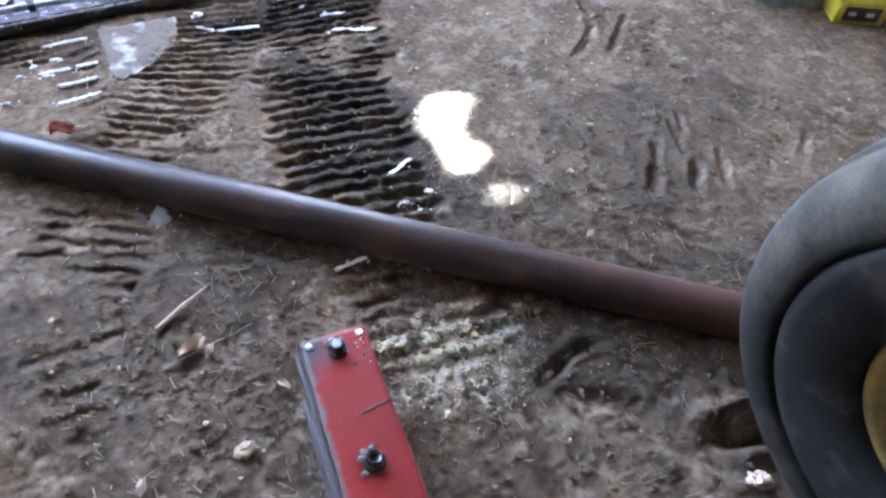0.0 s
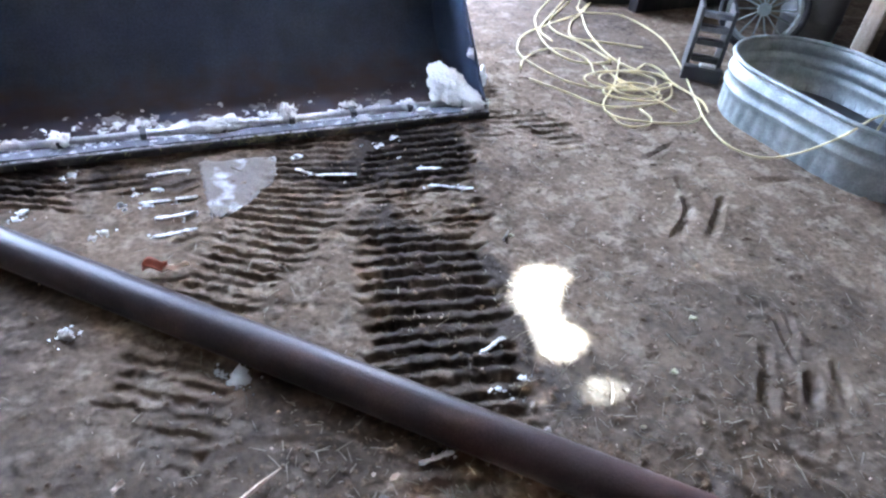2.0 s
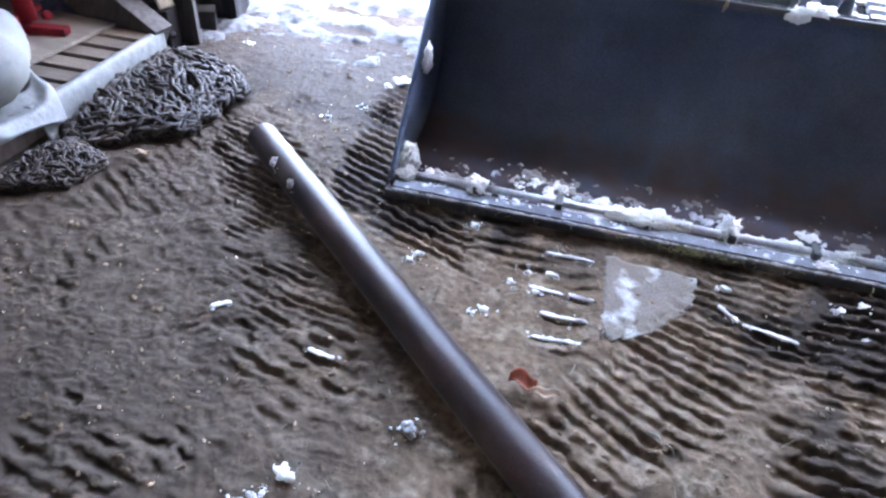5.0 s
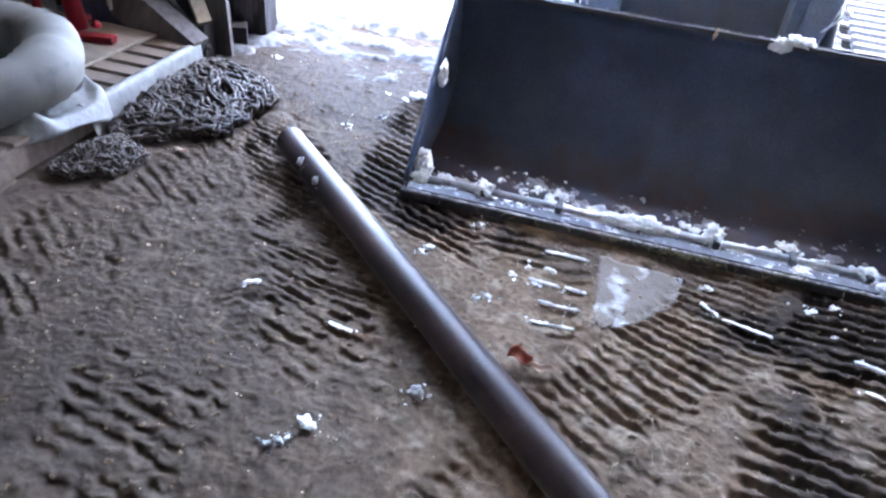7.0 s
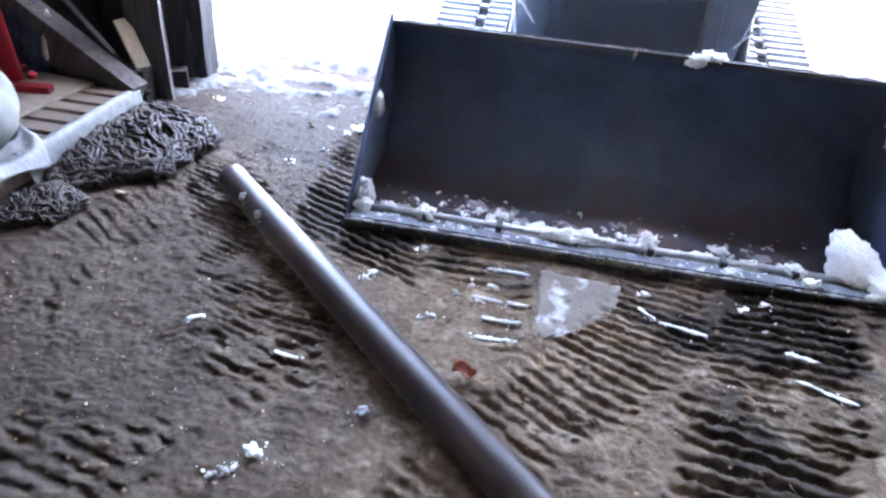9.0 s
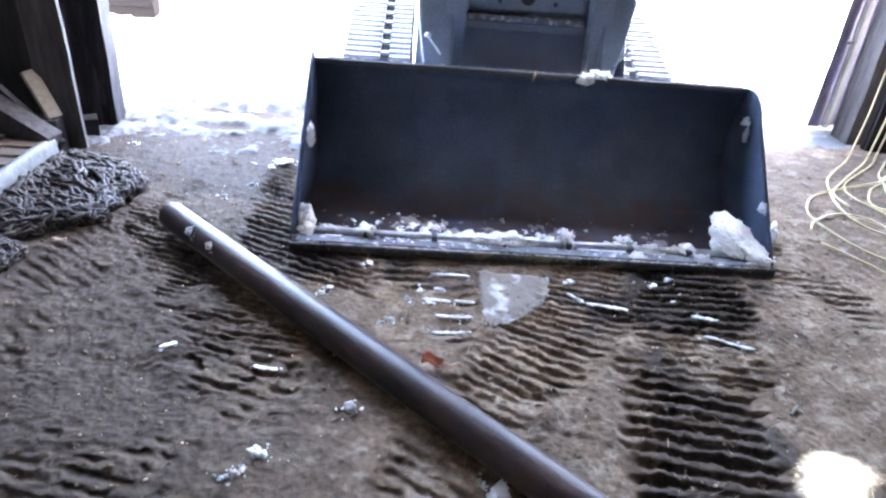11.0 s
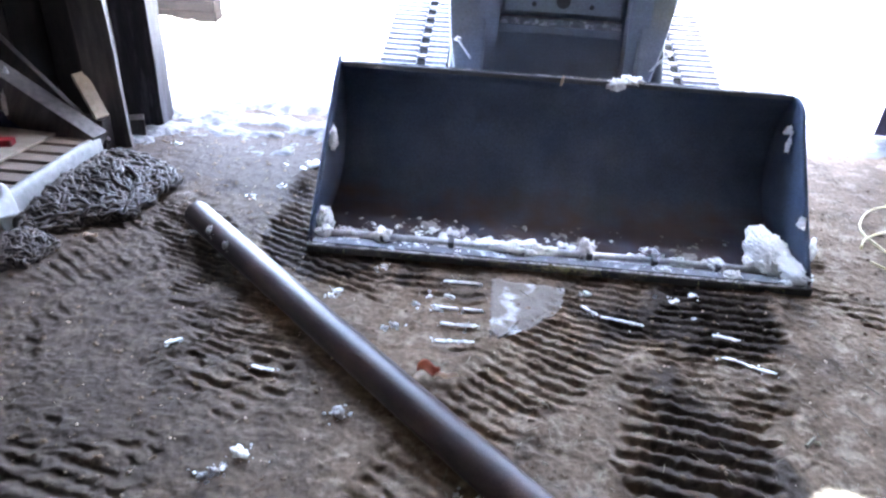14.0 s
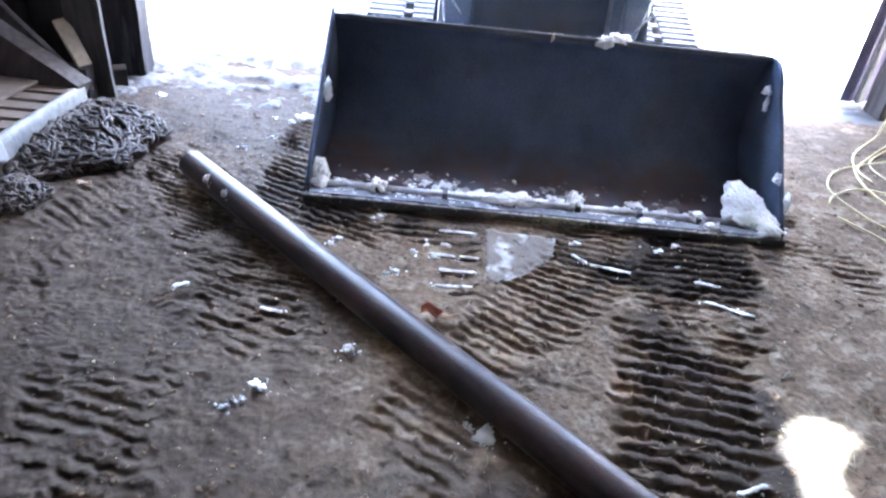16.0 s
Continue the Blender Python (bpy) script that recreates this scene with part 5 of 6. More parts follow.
o = part("bunched_fold", cloth(96, 60, bunch), M_sheet, sheeting, "crumpled bunched folds of the sheet", smooth=True)
o.modifiers.new("thickness", "SOLIDIFY").thickness = 0.004

tubeo = bmesh.new()
pts = [Vector((0.25 * math.cos(k * math.tau / 64), 0.25 * math.sin(k * math.tau / 64), 0)) for k in range(64)]
inner = part("inner_tube", tube(pts, 0.105, 28, tubeo, radii=[0.105 * (1 + 0.05 * math.sin(k * 0.7) + 0.03 * math.sin(k * 1.9)) for k in range(64)], closed=True), M_tube, smooth=True)
inner.matrix_world = pose(-2.55, -0.24, 0.285, 8, 2, 0)
tagged(inner, "fat dusty grey inflated rubber inner tube", "inner tube")

jack = thing("jack_stand", pose(-2.655, 0.40, 0.153, 0, 0, 12), "red steel jack with a slanting column and flat foot", "jack")
part("foot", box(-0.07, 0.15, -0.028, 0.028, 0.0, 0.032, 0.005), M_jack, jack)
part("rear_foot", box(-0.06, -0.01, -0.12, 0.14, 0.046, 0.075, 0.006), M_jack, jack)
part("column", cyl((0.0, 0.0, 0.05), (-0.08, 0.03, 0.95), 0.039, 0.036, 24), M_jack, jack, smooth=True)
part("collar", cyl((-0.040, 0.014, 0.48), (-0.047, 0.018, 0.55), 0.050, 0.050, 24), M_white, jack, "white band on the column", smooth=True)
part("strut", cyl((-0.10, -0.10, 0.06), (-0.13, -0.06, 0.95), 0.020, seg=12), M_jack, jack, smooth=True)
part("knob", lump(0.022, 4.0, (1, 1, 1), 0.2, 2, at=(0.055, 0.045, 0.055)), M_jack, jack)
part("brace", cyl((-0.05, 0.12, 0.06), (-0.11, 0.03, 0.75), 0.018, seg=12), M_jack, jack, smooth=True)

sack = thing("sack", pose(-2.80, 0.72, 0.02), "crumpled dark blue and white sack against the boards", "sack")
part("sack_body", lump(0.17, 5.0, (0.7, 0.6, 1.5), 0.5, 4, at=(0, 0, 0.16)), M_blue, sack, smooth=True)
part("sack_neck", lump(0.07, 8.0, (0.7, 0.5, 1.9), 0.6, 4, at=(0.11, -0.02, 0.24)), M_white, sack, "off-white crumpled flap", smooth=True)

# planks leaning by the wall
def lean_plank(a, b, w, t, material, label, face=Vector((0, 0, 1))):
    a, b = Vector(a), Vector(b)
    L = (b - a).length
    d = (b - a).normalized()
    s = d.cross(face).normalized()
    n = s.cross(d)
    bm = rough_up(box(0, L, -w / 2, w / 2, -t, 0, 0.004), 0.004, 6, a.x)
    ob = part("plank", bm, material)
    m = Matrix((d, s, n)).transposed().to_4x4()
    ob.matrix_world = Matrix.Translation(a) @ m
    return tagged(ob, label, "plank")


lean_plank((-2.215, 0.655, 0.150), (-2.86, 0.74, 0.52), 0.11, 0.20, M_wood_edge, "grey weathered plank leaning with its edge up")
lean_plank((-2.27, 0.79, 0.195), (-2.38, 0.84, 0.40), 0.07, 0.03, M_wood_new, "short pale fresh-sawn board leaning on a block", Vector((0.7, -0.6, 0.4)))
lean_plank((-2.24, 0.76, 0.08), (-2.95, 0.98, 0.62), 0.03, 0.12, M_wood_dark, "dark plank leaning behind the pallet")
blockm = part("wood_block", rough_up(box(-0.07, 0.07, -0.06, 0.06, 0, 0.19, 0.006), 0.005), M_wood_dark)
blockm.matrix_world = pose(-2.33, 0.79, 0, 0, 0, 10)
tagged(blockm, "dark wooden block under a pale board", "block")
blk2 = part("wood_block", rough_up(box(-0.06, 0.06, -0.05, 0.05, 0, 0.10, 0.006), 0.006, 5, 3), M_wood_dark)
blk2.matrix_world = pose(-2.28, 1.08, 0.0, 0, 0, 25)
tagged(blk2, "dark wooden offcut standing on the dirt", "block")

# ---- heaps of chain ----
def link_mesh(L, W, r, seg=10, ring=5):
    pts = []
    for k in range(seg):
        t = k * math.tau / seg
        pts.append(Vector((math.cos(t) * W / 2 + (L - W) / 2 * (1 if math.cos(t) > 0 else -1), math.sin(t) * W / 2, 0)))
    return tube(pts, r, ring, closed=True)


def chain_heap(outline, h, slope, n_parts, n_rest, size, label, seed, stop):
    """Lengths of chain thrown in a heap: links follow one another, each turned a quarter against the last."""
    P = np.array(outline)
    cx, cy = P.mean(0)
    P = P - P.mean(0)
    Q = np.roll(P, -1, axis=0)
    heap = thing("chain_heap", pose(cx, cy, 0), label, "chain")
    rd = random.Random(seed)
    L, W, r = size
    stop -= cx

    def inset(x, y):
        d = Q - P
        t = np.clip(((x - P[:, 0]) * d[:, 0] + (y - P[:, 1]) * d[:, 1]) / (d ** 2).sum(1), 0, 1)
        near = np.hypot(x - P[:, 0] - t * d[:, 0], y - P[:, 1] - t * d[:, 1]).min()
        cross = ((P[:, 1] > y) != (Q[:, 1] > y)) & (x < d[:, 0] * (y - P[:, 1]) / (d[:, 1] + 1e-9) + P[:, 0])
        return near if cross.sum() % 2 else -near

    def mound(x, y):
        k = max(0.0, inset(x, y)) / slope
        return h * min(1.0, k) ** 0.8 * (0.80 + 0.5 * noise.noise(Vector((x * 6, y * 6, seed))))

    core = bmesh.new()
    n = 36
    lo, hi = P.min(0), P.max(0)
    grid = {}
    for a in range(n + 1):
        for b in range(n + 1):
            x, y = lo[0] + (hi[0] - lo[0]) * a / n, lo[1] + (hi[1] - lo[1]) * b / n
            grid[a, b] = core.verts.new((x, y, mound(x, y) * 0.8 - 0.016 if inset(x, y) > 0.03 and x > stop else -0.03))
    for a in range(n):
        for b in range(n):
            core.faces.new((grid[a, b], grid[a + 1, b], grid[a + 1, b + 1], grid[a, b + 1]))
    # filler under the links, painted black as the shade between them
    part("heap_core", core, M_lumber_gap, heap, "black filler mound, gap shade put in its colour")
    src = link_mesh(L, W, r)
    src.verts.index_update()
    base = [v.co.copy() for v in src.verts]
    faces = [[v.index for v in f.verts] for f in src.faces]
    first = None
    rest = bmesh.new()
    step = L - 2.1 * r
    k = 0
    while k < n_parts + n_rest:
        x, y = rd.uniform(lo[0], hi[0]), rd.uniform(lo[1], hi[1])
        if inset(x, y) < 0.0 or x < stop + 0.02:
            continue
        head, lay = rd.gauss(-0.35, 0.5) + (math.pi if rd.random() < 0.5 else 0), rd.uniform(0.0, 0.026)
        for q in range(rd.randint(8, 26)):
            nx, ny = x + step * math.cos(head), y + step * math.sin(head)
            if inset(nx, ny) < -0.012 or nx < stop + 0.02:
                head += 1.3
                continue
            z0 = mound(x, y) + max(0, floor_at(cx + x, cy + y))
            z1 = mound(nx, ny) + max(0, floor_at(cx + nx, cy + ny))
            m = Matrix.Translation(((x + nx) / 2, (y + ny) / 2, (z0 + z1) / 2 + r + lay)) @ Euler((
                (0.78 if q % 2 else -0.78) + rd.gauss(0, 0.45), -math.atan2(z1 - z0, step) + rd.gauss(0, 0.20), head)).to_matrix().to_4x4()
            if k < n_parts:
                if first is None:
                    ob = part("link", src, M_chain, heap, smooth=True)
                    first = ob.data
                else:
                    ob = new("link", first)
                    ob.parent = heap
                ob.matrix_local = m
            else:
                vv = [rest.verts.new(m @ c) for c in base]
                for f in faces:
                    rest.faces.new([vv[i] for i in f])
            k += 1
            x, y = nx, ny
            head += rd.gauss(0, 0.38)
    o = part("link_rest", rest, M_chain, heap, smooth=True)
    o["kind"] = "stuff"
    return heap


chain_heap([(-1.77, 0.49), (-1.90, 0.62), (-2.05, 0.70), (-2.36, 0.74), (-2.36, 0.10), (-2.22, -0.10), (-2.06, -0.11), (-1.92, 0.02), (-1.82, 0.08), (-1.80, 0.25)], 0.078, 0.22, 300, 800,
           (0.062, 0.035, 0.0086), "heap of heavy rusty grey chain beside the pallet", 3, -2.205)
chain_heap([(-2.10, -0.11), (-1.96, -0.19), (-1.98, -0.35), (-2.12, -0.42), (-2.19, -0.40), (-2.18, -0.20)], 0.050, 0.09, 260, 420,
           (0.038, 0.021, 0.0050), "small heap of finer dark chain on the dirt", 11, -2.3)

# ---- behind the tank: spoked wheel, crate, boards, case ----
spoked = thing("spoked_wheel", pose(2.95, 0.42, 0.24, 78, 0, -45), "old spoked wire wheel leaning behind the tank", "wheel")
part("wheel_rim", tube([Vector((0.19 * math.cos(k * math.tau / 48), 0.19 * math.sin(k * math.tau / 48), 0)) for k in range(48)], 0.018, 8, closed=True), M_wheel, spoked, smooth=True)
part("hub", cyl((0, 0, -0.05), (0, 0, 0.05), 0.035, seg=16), M_wheel, spoked)
part("tyre", tube([Vector((0.222 * math.cos(k * math.tau / 48), 0.222 * math.sin(k * math.tau / 48), 0)) for k in range(48)], 0.022, 8, closed=True), M_tyre, spoked, "thin dark tyre", smooth=True)
for k in range(14):
    t = k * math.tau / 14
    part("spoke", cyl((0.03 * math.cos(t), 0.03 * math.sin(t), 0.03 * (-1) ** k), (0.185 * math.cos(t + 0.15), 0.185 * math.sin(t + 0.15), 0), 0.005, seg=6), M_wheel, spoked)

crate = thing("plastic_step", pose(2.40, 0.22, 0, 0, 0, -38), "black plastic stand with slots, upper slats grey", "stand")
part("side_frame", box(-0.09, -0.07, -0.10, 0.10, 0.0, 0.36, 0.004), M_plastic, crate)
part("side_frame", box(0.07, 0.09, -0.10, 0.10, 0.0, 0.36, 0.004), M_plastic, crate)
for z in (0.10, 0.19, 0.26, 0.33):
    part("slat", box(-0.069, 0.069, -0.10, -0.06, z - 0.018, z + 0.012, 0.003), M_stand if z > 0.2 else M_plastic, crate, "plastic slat, grey on the upper two")
part("base_block", box(-0.10, 0.10, -0.16, -0.101, 0.0, 0.07, 0.006), M_plastic, crate)
part("foot_pad", box(-0.02, 0.06, -0.150, -0.105, 0.0705, 0.085, 0.005), M_white, crate, "pale worn foot pad")

case = thing("tool_case", pose(2.50, -1.28, 0, 0, 0, -35), "yellow and dark grey plastic tool case on the dirt", "case")
part("case_body", box(-0.11, 0.11, -0.07, 0.07, 0, 0.09, 0.012), M_yellow, case)
part("case_panel", box(-0.08, 0.06, -0.076, -0.0702, 0.018, 0.075, 0.004), M_plastic, case, "dark grey panel with light marks")
for x in (-0.05, 0.02):
    part("label_bar", box(x - 0.014, x + 0.014, -0.0785, -0.0762, 0.04, 0.055), M_white, case)
part("case_corner", box(0.085, 0.116, -0.078, -0.04, 0.0, 0.05, 0.008), M_plastic, case)

for (x, y, w, h, turn, lab, mt) in ((3.35, 0.55, 0.30, 1.1, 40, "dark board stacked against the barn wall", M_wood_dark), (3.05, 1.18, 0.9, 1.30, 5, "dark boards standing against the wall", M_wood_dark),
                                    (2.62, 1.32, 0.5, 0.16, -12, "dark timber lying at the wall foot", M_wood_dark), (3.22, -0.05, 0.12, 0.5, 30, "pale sawn timber offcut beside the tank", M_wood_new)):
    o = part("timber", rough_up(box(-w / 2, w / 2, -0.04, 0.04, 0, h, 0.006), 0.006, 4, x), mt)
    o.matrix_world = pose(x, y, 0, 0, 0, turn)
    tagged(o, lab, "timber")

drum = thing("drum", pose(3.27, 0.36, 0), "black plastic drum standing behind the stock tank", "drum")
part("drum_body", lathe([(0.0, 0.0), (0.150, 0.0), (0.163, 0.012), (0.165, 0.20), (0.172, 0.21), (0.172, 0.225), (0.165, 0.235), (0.165, 0.44), (0.172, 0.45), (0.172, 0.465), (0.165, 0.475), (0.163, 0.66), (0.150, 0.68), (0.0, 0.685)], 40), M_plastic, drum, smooth=True)
part("drum_rim", tube([Vector((0.155 * math.cos(k * math.tau / 40), 0.155 * math.sin(k * math.tau / 40), 0.683)) for k in range(40)], 0.010, 8, closed=True), M_plastic, drum, smooth=True)
for (x, y, w, h, turn, lab, mt) in ((3.62, 0.02, 0.42, 0.95, 48, "dark maroon stained boards standing behind the tank", M_maroon), (3.55, -0.36, 0.16, 0.8, 50, "tan timber post offcut standing behind the tank", M_ply)):
    o = part("timber", rough_up(box(-w / 2, w / 2, -0.03, 0.03, 0, h, 0.006), 0.005, 4, x), mt)
    o.matrix_world = pose(x, y, 0, 0, 0, turn)
    tagged(o, lab, "timber")

# lumber lying outside in the snow
for k, (dx, dz) in enumerate(((0, 0), (0.0, 0.10))):
    o = part("lumber", rough_up(box(-0.55 + 0.05 * k, 0.35, -0.10, 0.10, 0, 0.10, 0.008), 0.008, 4, k), M_lumber_gap)
    o.matrix_world = pose(-3.32 + dx, 4.10, 0.03 + dz, 0, 0, 4 - 3 * k)
    tagged(o, "dark timber baulk lying in the yard snow", "timber", "lumber in the snow")

# ---- snow clods, streaks and ice ----
def snow_clod(r, seed, e):
    """A crumbly clod: the common skin of a core and the crumbs frozen to it, flat underneath."""
    rd = random.Random(int(seed * 100))
    balls = [(Vector((0, 0, 0)), 0.62 * r)]
    for k in range(11):
        a, q = rd.uniform(0, 6.3), rd.uniform(0.3, 0.75) * r
        balls.append((Vector((q * e * math.cos(a), q * math.sin(a), r * rd.uniform(-0.1, 0.5))), r * rd.uniform(0.28, 0.5)))
    bm = bmesh.new()
    for v in bmesh.ops.create_icosphere(bm, subdivisions=4, radius=1.0)["verts"]:
        d = v.co.normalized()
        far = 0.3 * r
        for c, b in balls:
            t = d.dot(c)
            h = b * b - (c - d * t).length_squared
            if h > 0:
                far = max(far, t + math.sqrt(h))
        far *= 1 + 0.26 * noise.noise(d * 5.0 + Vector((seed, 0, 0))) + 0.14 * noise.noise(d * 14.0 + Vector((0, seed, 0)))
        v.co = d * far
        v.co.z = max(v.co.z, -0.3 * r)
    return bm


CLODS = [(-0.883, -1.122, 0.034, 1.5), (-0.930, -1.185, 0.020, 1), (-0.950, -1.205, 0.024, 1), (-0.912, -1.172, 0.014, 1), (-0.664, -0.940, 0.034, 1), (-0.266, -1.220, 0.056, 1), (-0.312, -1.178, 0.014, 1), (-0.300, -1.195, 0.010, 1),
         (-0.674, -0.090, 0.026, 1.2), (-0.70, -0.12, 0.014, 1), (-0.812, -0.300, 0.028, 1.5), (-0.830, -0.335, 0.020, 1.4), (-0.577, -0.478, 0.022, 1.8), (-1.292, 0.569, 0.020, 1), (-1.39, 0.437, 0.018, 1), (-1.199, 0.852, 0.05, 2.2), (-1.25, 0.80, 0.02, 1),
         (-2.00, 0.99, 0.022, 1), (0.115, -0.17, 0.024, 1.2), (0.25, -0.02, 0.012, 1), (0.45, -0.15, 0.03, 1.8), (0.52, -0.12, 0.02, 1.4), (0.50, -0.27, 0.018, 1.4), (0.40, -0.30, 0.014, 1.3), (0.44, -1.45, 0.018, 2), (0.40, -1.49, 0.016, 2), (0.36, -1.46, 0.012, 1.4),
         (-0.60, -0.50, 0.012, 1), (-0.52, -0.33, 0.014, 1.3), (-0.47, -0.27, 0.016, 1.5), (-0.44, -0.36, 0.016, 1.4), (1.05, -1.395, 0.018, 1.6), (0.70, -0.86, 0.014, 1), (0.855, -1.56, 0.016, 1.2), (-0.52, -1.82, 0.014, 1.2), (0.655, -1.69, 0.012, 1)]
for i, (x, y, r, e) in enumerate(CLODS):
    o = part("snow_clod", snow_clod(r * 0.55, i * 1.37, e), M_crumb if i >= 31 else M_frost if i in (1, 2, 4, 13, 14, 22, 23) else M_clump, smooth=True)
    o.matrix_world = pose(x, y, floor_at(x, y) + r * 0.15, 0, 0, 40 * math.sin(i))
    tagged(o, "small clod of melting snow on the dirt" if i < 31 else "small pale crumbled clod on the dirt", "snow clod" if i < 31 else "clod", "clods on the floor")

STREAKS = [((-0.43, -0.163), (-0.28, -0.165)), ((-0.46, -0.343), (-0.36, -0.345)), ((-0.345, -0.346), (-0.272, -0.348)), ((-0.418, -0.447), (-0.288, -0.443)), ((-0.43, -0.538), (-0.295, -0.527)), ((0.15, -0.312), (0.30, -0.350)), ((0.09, -0.25), (0.14, -0.30)),
           ((0.539, -0.361), (0.64, -0.381)), ((0.53, -0.50), (0.69, -0.558)), ((0.37, -1.325), (0.455, -1.292)), ((-0.975, -0.77), (-0.90, -0.785)), ((0.085, -1.60), (0.175, -1.60)), ((-1.28, -0.70), (-1.235, -0.675)), ((-0.42, -0.255), (-0.38, -0.26))]
for i, (a, b) in enumerate(STREAKS):
    pts = []
    for k in range(25):
        f = k / 24
        x, y = a[0] + (b[0] - a[0]) * f, a[1] + (b[1] - a[1]) * f
        y += 0.0025 * math.sin(f * 3 + i)
        pts.append(Vector((x, y, floor_at(x, y) + 0.006)))
    zz = max(p.z for p in pts) - 0.002
    for p in pts:
        p.z = 0.25 * p.z + 0.75 * zz - 0.002
    rad = [0.0070 * (0.45 + 0.55 * min(1.0, 4.0 * math.sin(math.pi * min(1, max(0.0, k / 24))))) * (0.95 + 0.6 * noise.noise(Vector((k * 0.45 + 0.3, i * 1.9, 0)))) for k in range(25)]
    bm = rough_up(tube(pts, 0.01, 8, radii=rad), 0.0028, 55, i * 1.3)
    for v in bm.verts:
        v.co.z = zz + (v.co.z - zz) * 0.6
    o = part("snow_streak", bm, M_clump, smooth=True)
    tagged(o, "thin streak of snow caught in a track groove", "snow streak", "snow caught in the track grooves")

rd = random.Random(31)
shed = []
for (x, y, r, e) in CLODS[:31]:
    for k in range(int(6 + 190 * r)):
        px, py = x + rd.gauss(0, r * e * 0.6), y + rd.gauss(0, r * 0.6)
        q = rd.choice((0.0012, 0.002, 0.003, 0.0045)) * rd.uniform(0.7, 1.2)
        shed.append(((px, py, floor_at(px, py) + q * 0.4), q, rd.uniform(0, 6.3), 0.7))
for (a, b) in STREAKS:
    for k in range(9):
        f = rd.uniform(-0.1, 1.1)
        px, py = a[0] + (b[0] - a[0]) * f + rd.gauss(0, 0.006), a[1] + (b[1] - a[1]) * f + rd.gauss(0, 0.011)
        q = rd.choice((0.0012, 0.002, 0.0035)) * rd.uniform(0.7, 1.2)
        shed.append(((px, py, floor_at(px, py) + q * 0.4), q, rd.uniform(0, 6.3), 0.7))
scatter("snow_crumbs", shed, M_clump, "loose snow crumbs shed round the clods on the dirt", "snow", 17)

# snow on the loader's bucket
ON_BUCKET = [  # place, size, stretch
    ((-0.957, 0.11, 0.072), 0.052, (0.62, 0.85, 1.18)), ((-0.945, 0.045, 0.050), 0.030, (1.1, 1, 0.8)),
    ((0.29, 0.602, 0.624), 0.030, (1.5, 0.8, 0.8)), ((0.225, 0.590, 0.600), 0.030, (1.2, 0.6, 1.1)), 
    ((-0.22, 0.06, 0.045), 0.030, (1.6, 0.9, 0.8)), ((-0.13, 0.055, 0.05), 0.042, (1.8, 0.9, 0.7)), ((-0.03, 0.06, 0.045), 0.028, (1.7, 0.8, 0.7)), ((0.135, 0.07, 0.055), 0.040, (0.8, 0.9, 1.1)), 
    ((0.50, 0.06, 0.045), 0.026, (1.5, 0.8, 0.8)), ((0.65, 0.055, 0.055), 0.028, (1.2, 0.9, 0.9)), ((0.70, 0.0, 0.042), 0.026, (1.2, 0.9, 0.9)), ((0.42, -0.005, 0.042), 0.018, (1.6, 0.9, 0.8)), ((-0.70, 0.05, 0.06), 0.032, (1.1, 0.9, 1.0)),
    ((1.008, 0.09, 0.13), 0.034, (0.4, 0.8, 1.4)), ((0.962, 0.025, 0.045), 0.045, (0.9, 0.9, 0.8)), ((0.976, 0.165, 0.215), 0.022, (0.4, 1.2, 1.3)), ((0.90, -0.02, 0.042), 0.017, (1.6, 0.8, 0.7)), ((-0.965, 0.33, 0.34), 0.045, (0.35, 0.6, 1.2)), ((0.965, 0.50, 0.49), 0.026, (0.5, 0.8, 1.0)), ((0.968, 0.47, 0.43), 0.030, (0.3, 0.4, 1.5)),
]
for i, (p, r, e) in enumerate(ON_BUCKET):
    o = part("snow_clump", rough_up(lump(r, 20 + i * 2.1, e, 0.45 if r > 0.045 else 0.55, 4), 0.16 * r, 2.6 / r, i), M_clump, smooth=True)
    o.location = p
    tagged(o, "wet white snow packed on the bucket steel", "snow clump", "snow on the bucket")


def snow_cover(name, x0, x1, y0, y1, step, height, label, category, kind="", material=None):
    """Loose snow lying on the curved bucket steel, as deep as height(x, y) says."""
    X, Y = np.meshgrid(np.arange(x0, x1, step), np.arange(y0, y1, step))
    Hs = height(X, Y)
    base = np.interp(Y, [p[0] for p in PROFILE], [p[1] for p in PROFILE])
    Zs = base + np.maximum(Hs, -0.004)
    bm = bmesh.new()
    grid = {}
    for j in range(X.shape[0] - 1):
        for i in range(X.shape[1] - 1):
            if max(Hs[j, i], Hs[j, i + 1], Hs[j + 1, i], Hs[j + 1, i + 1]) > 0:
                q = []
                for jj, ii in ((j, i), (j, i + 1), (j + 1, i + 1), (j + 1, i)):
                    if (jj, ii) not in grid:
                        grid[jj, ii] = bm.verts.new((X[jj, ii], Y[jj, ii], Zs[jj, ii]))
                    q.append(grid[jj, ii])
                bm.faces.new(q)
    ob = part(name, bm, material or M_clump, smooth=True)
    return tagged(ob, label, category, kind=kind)


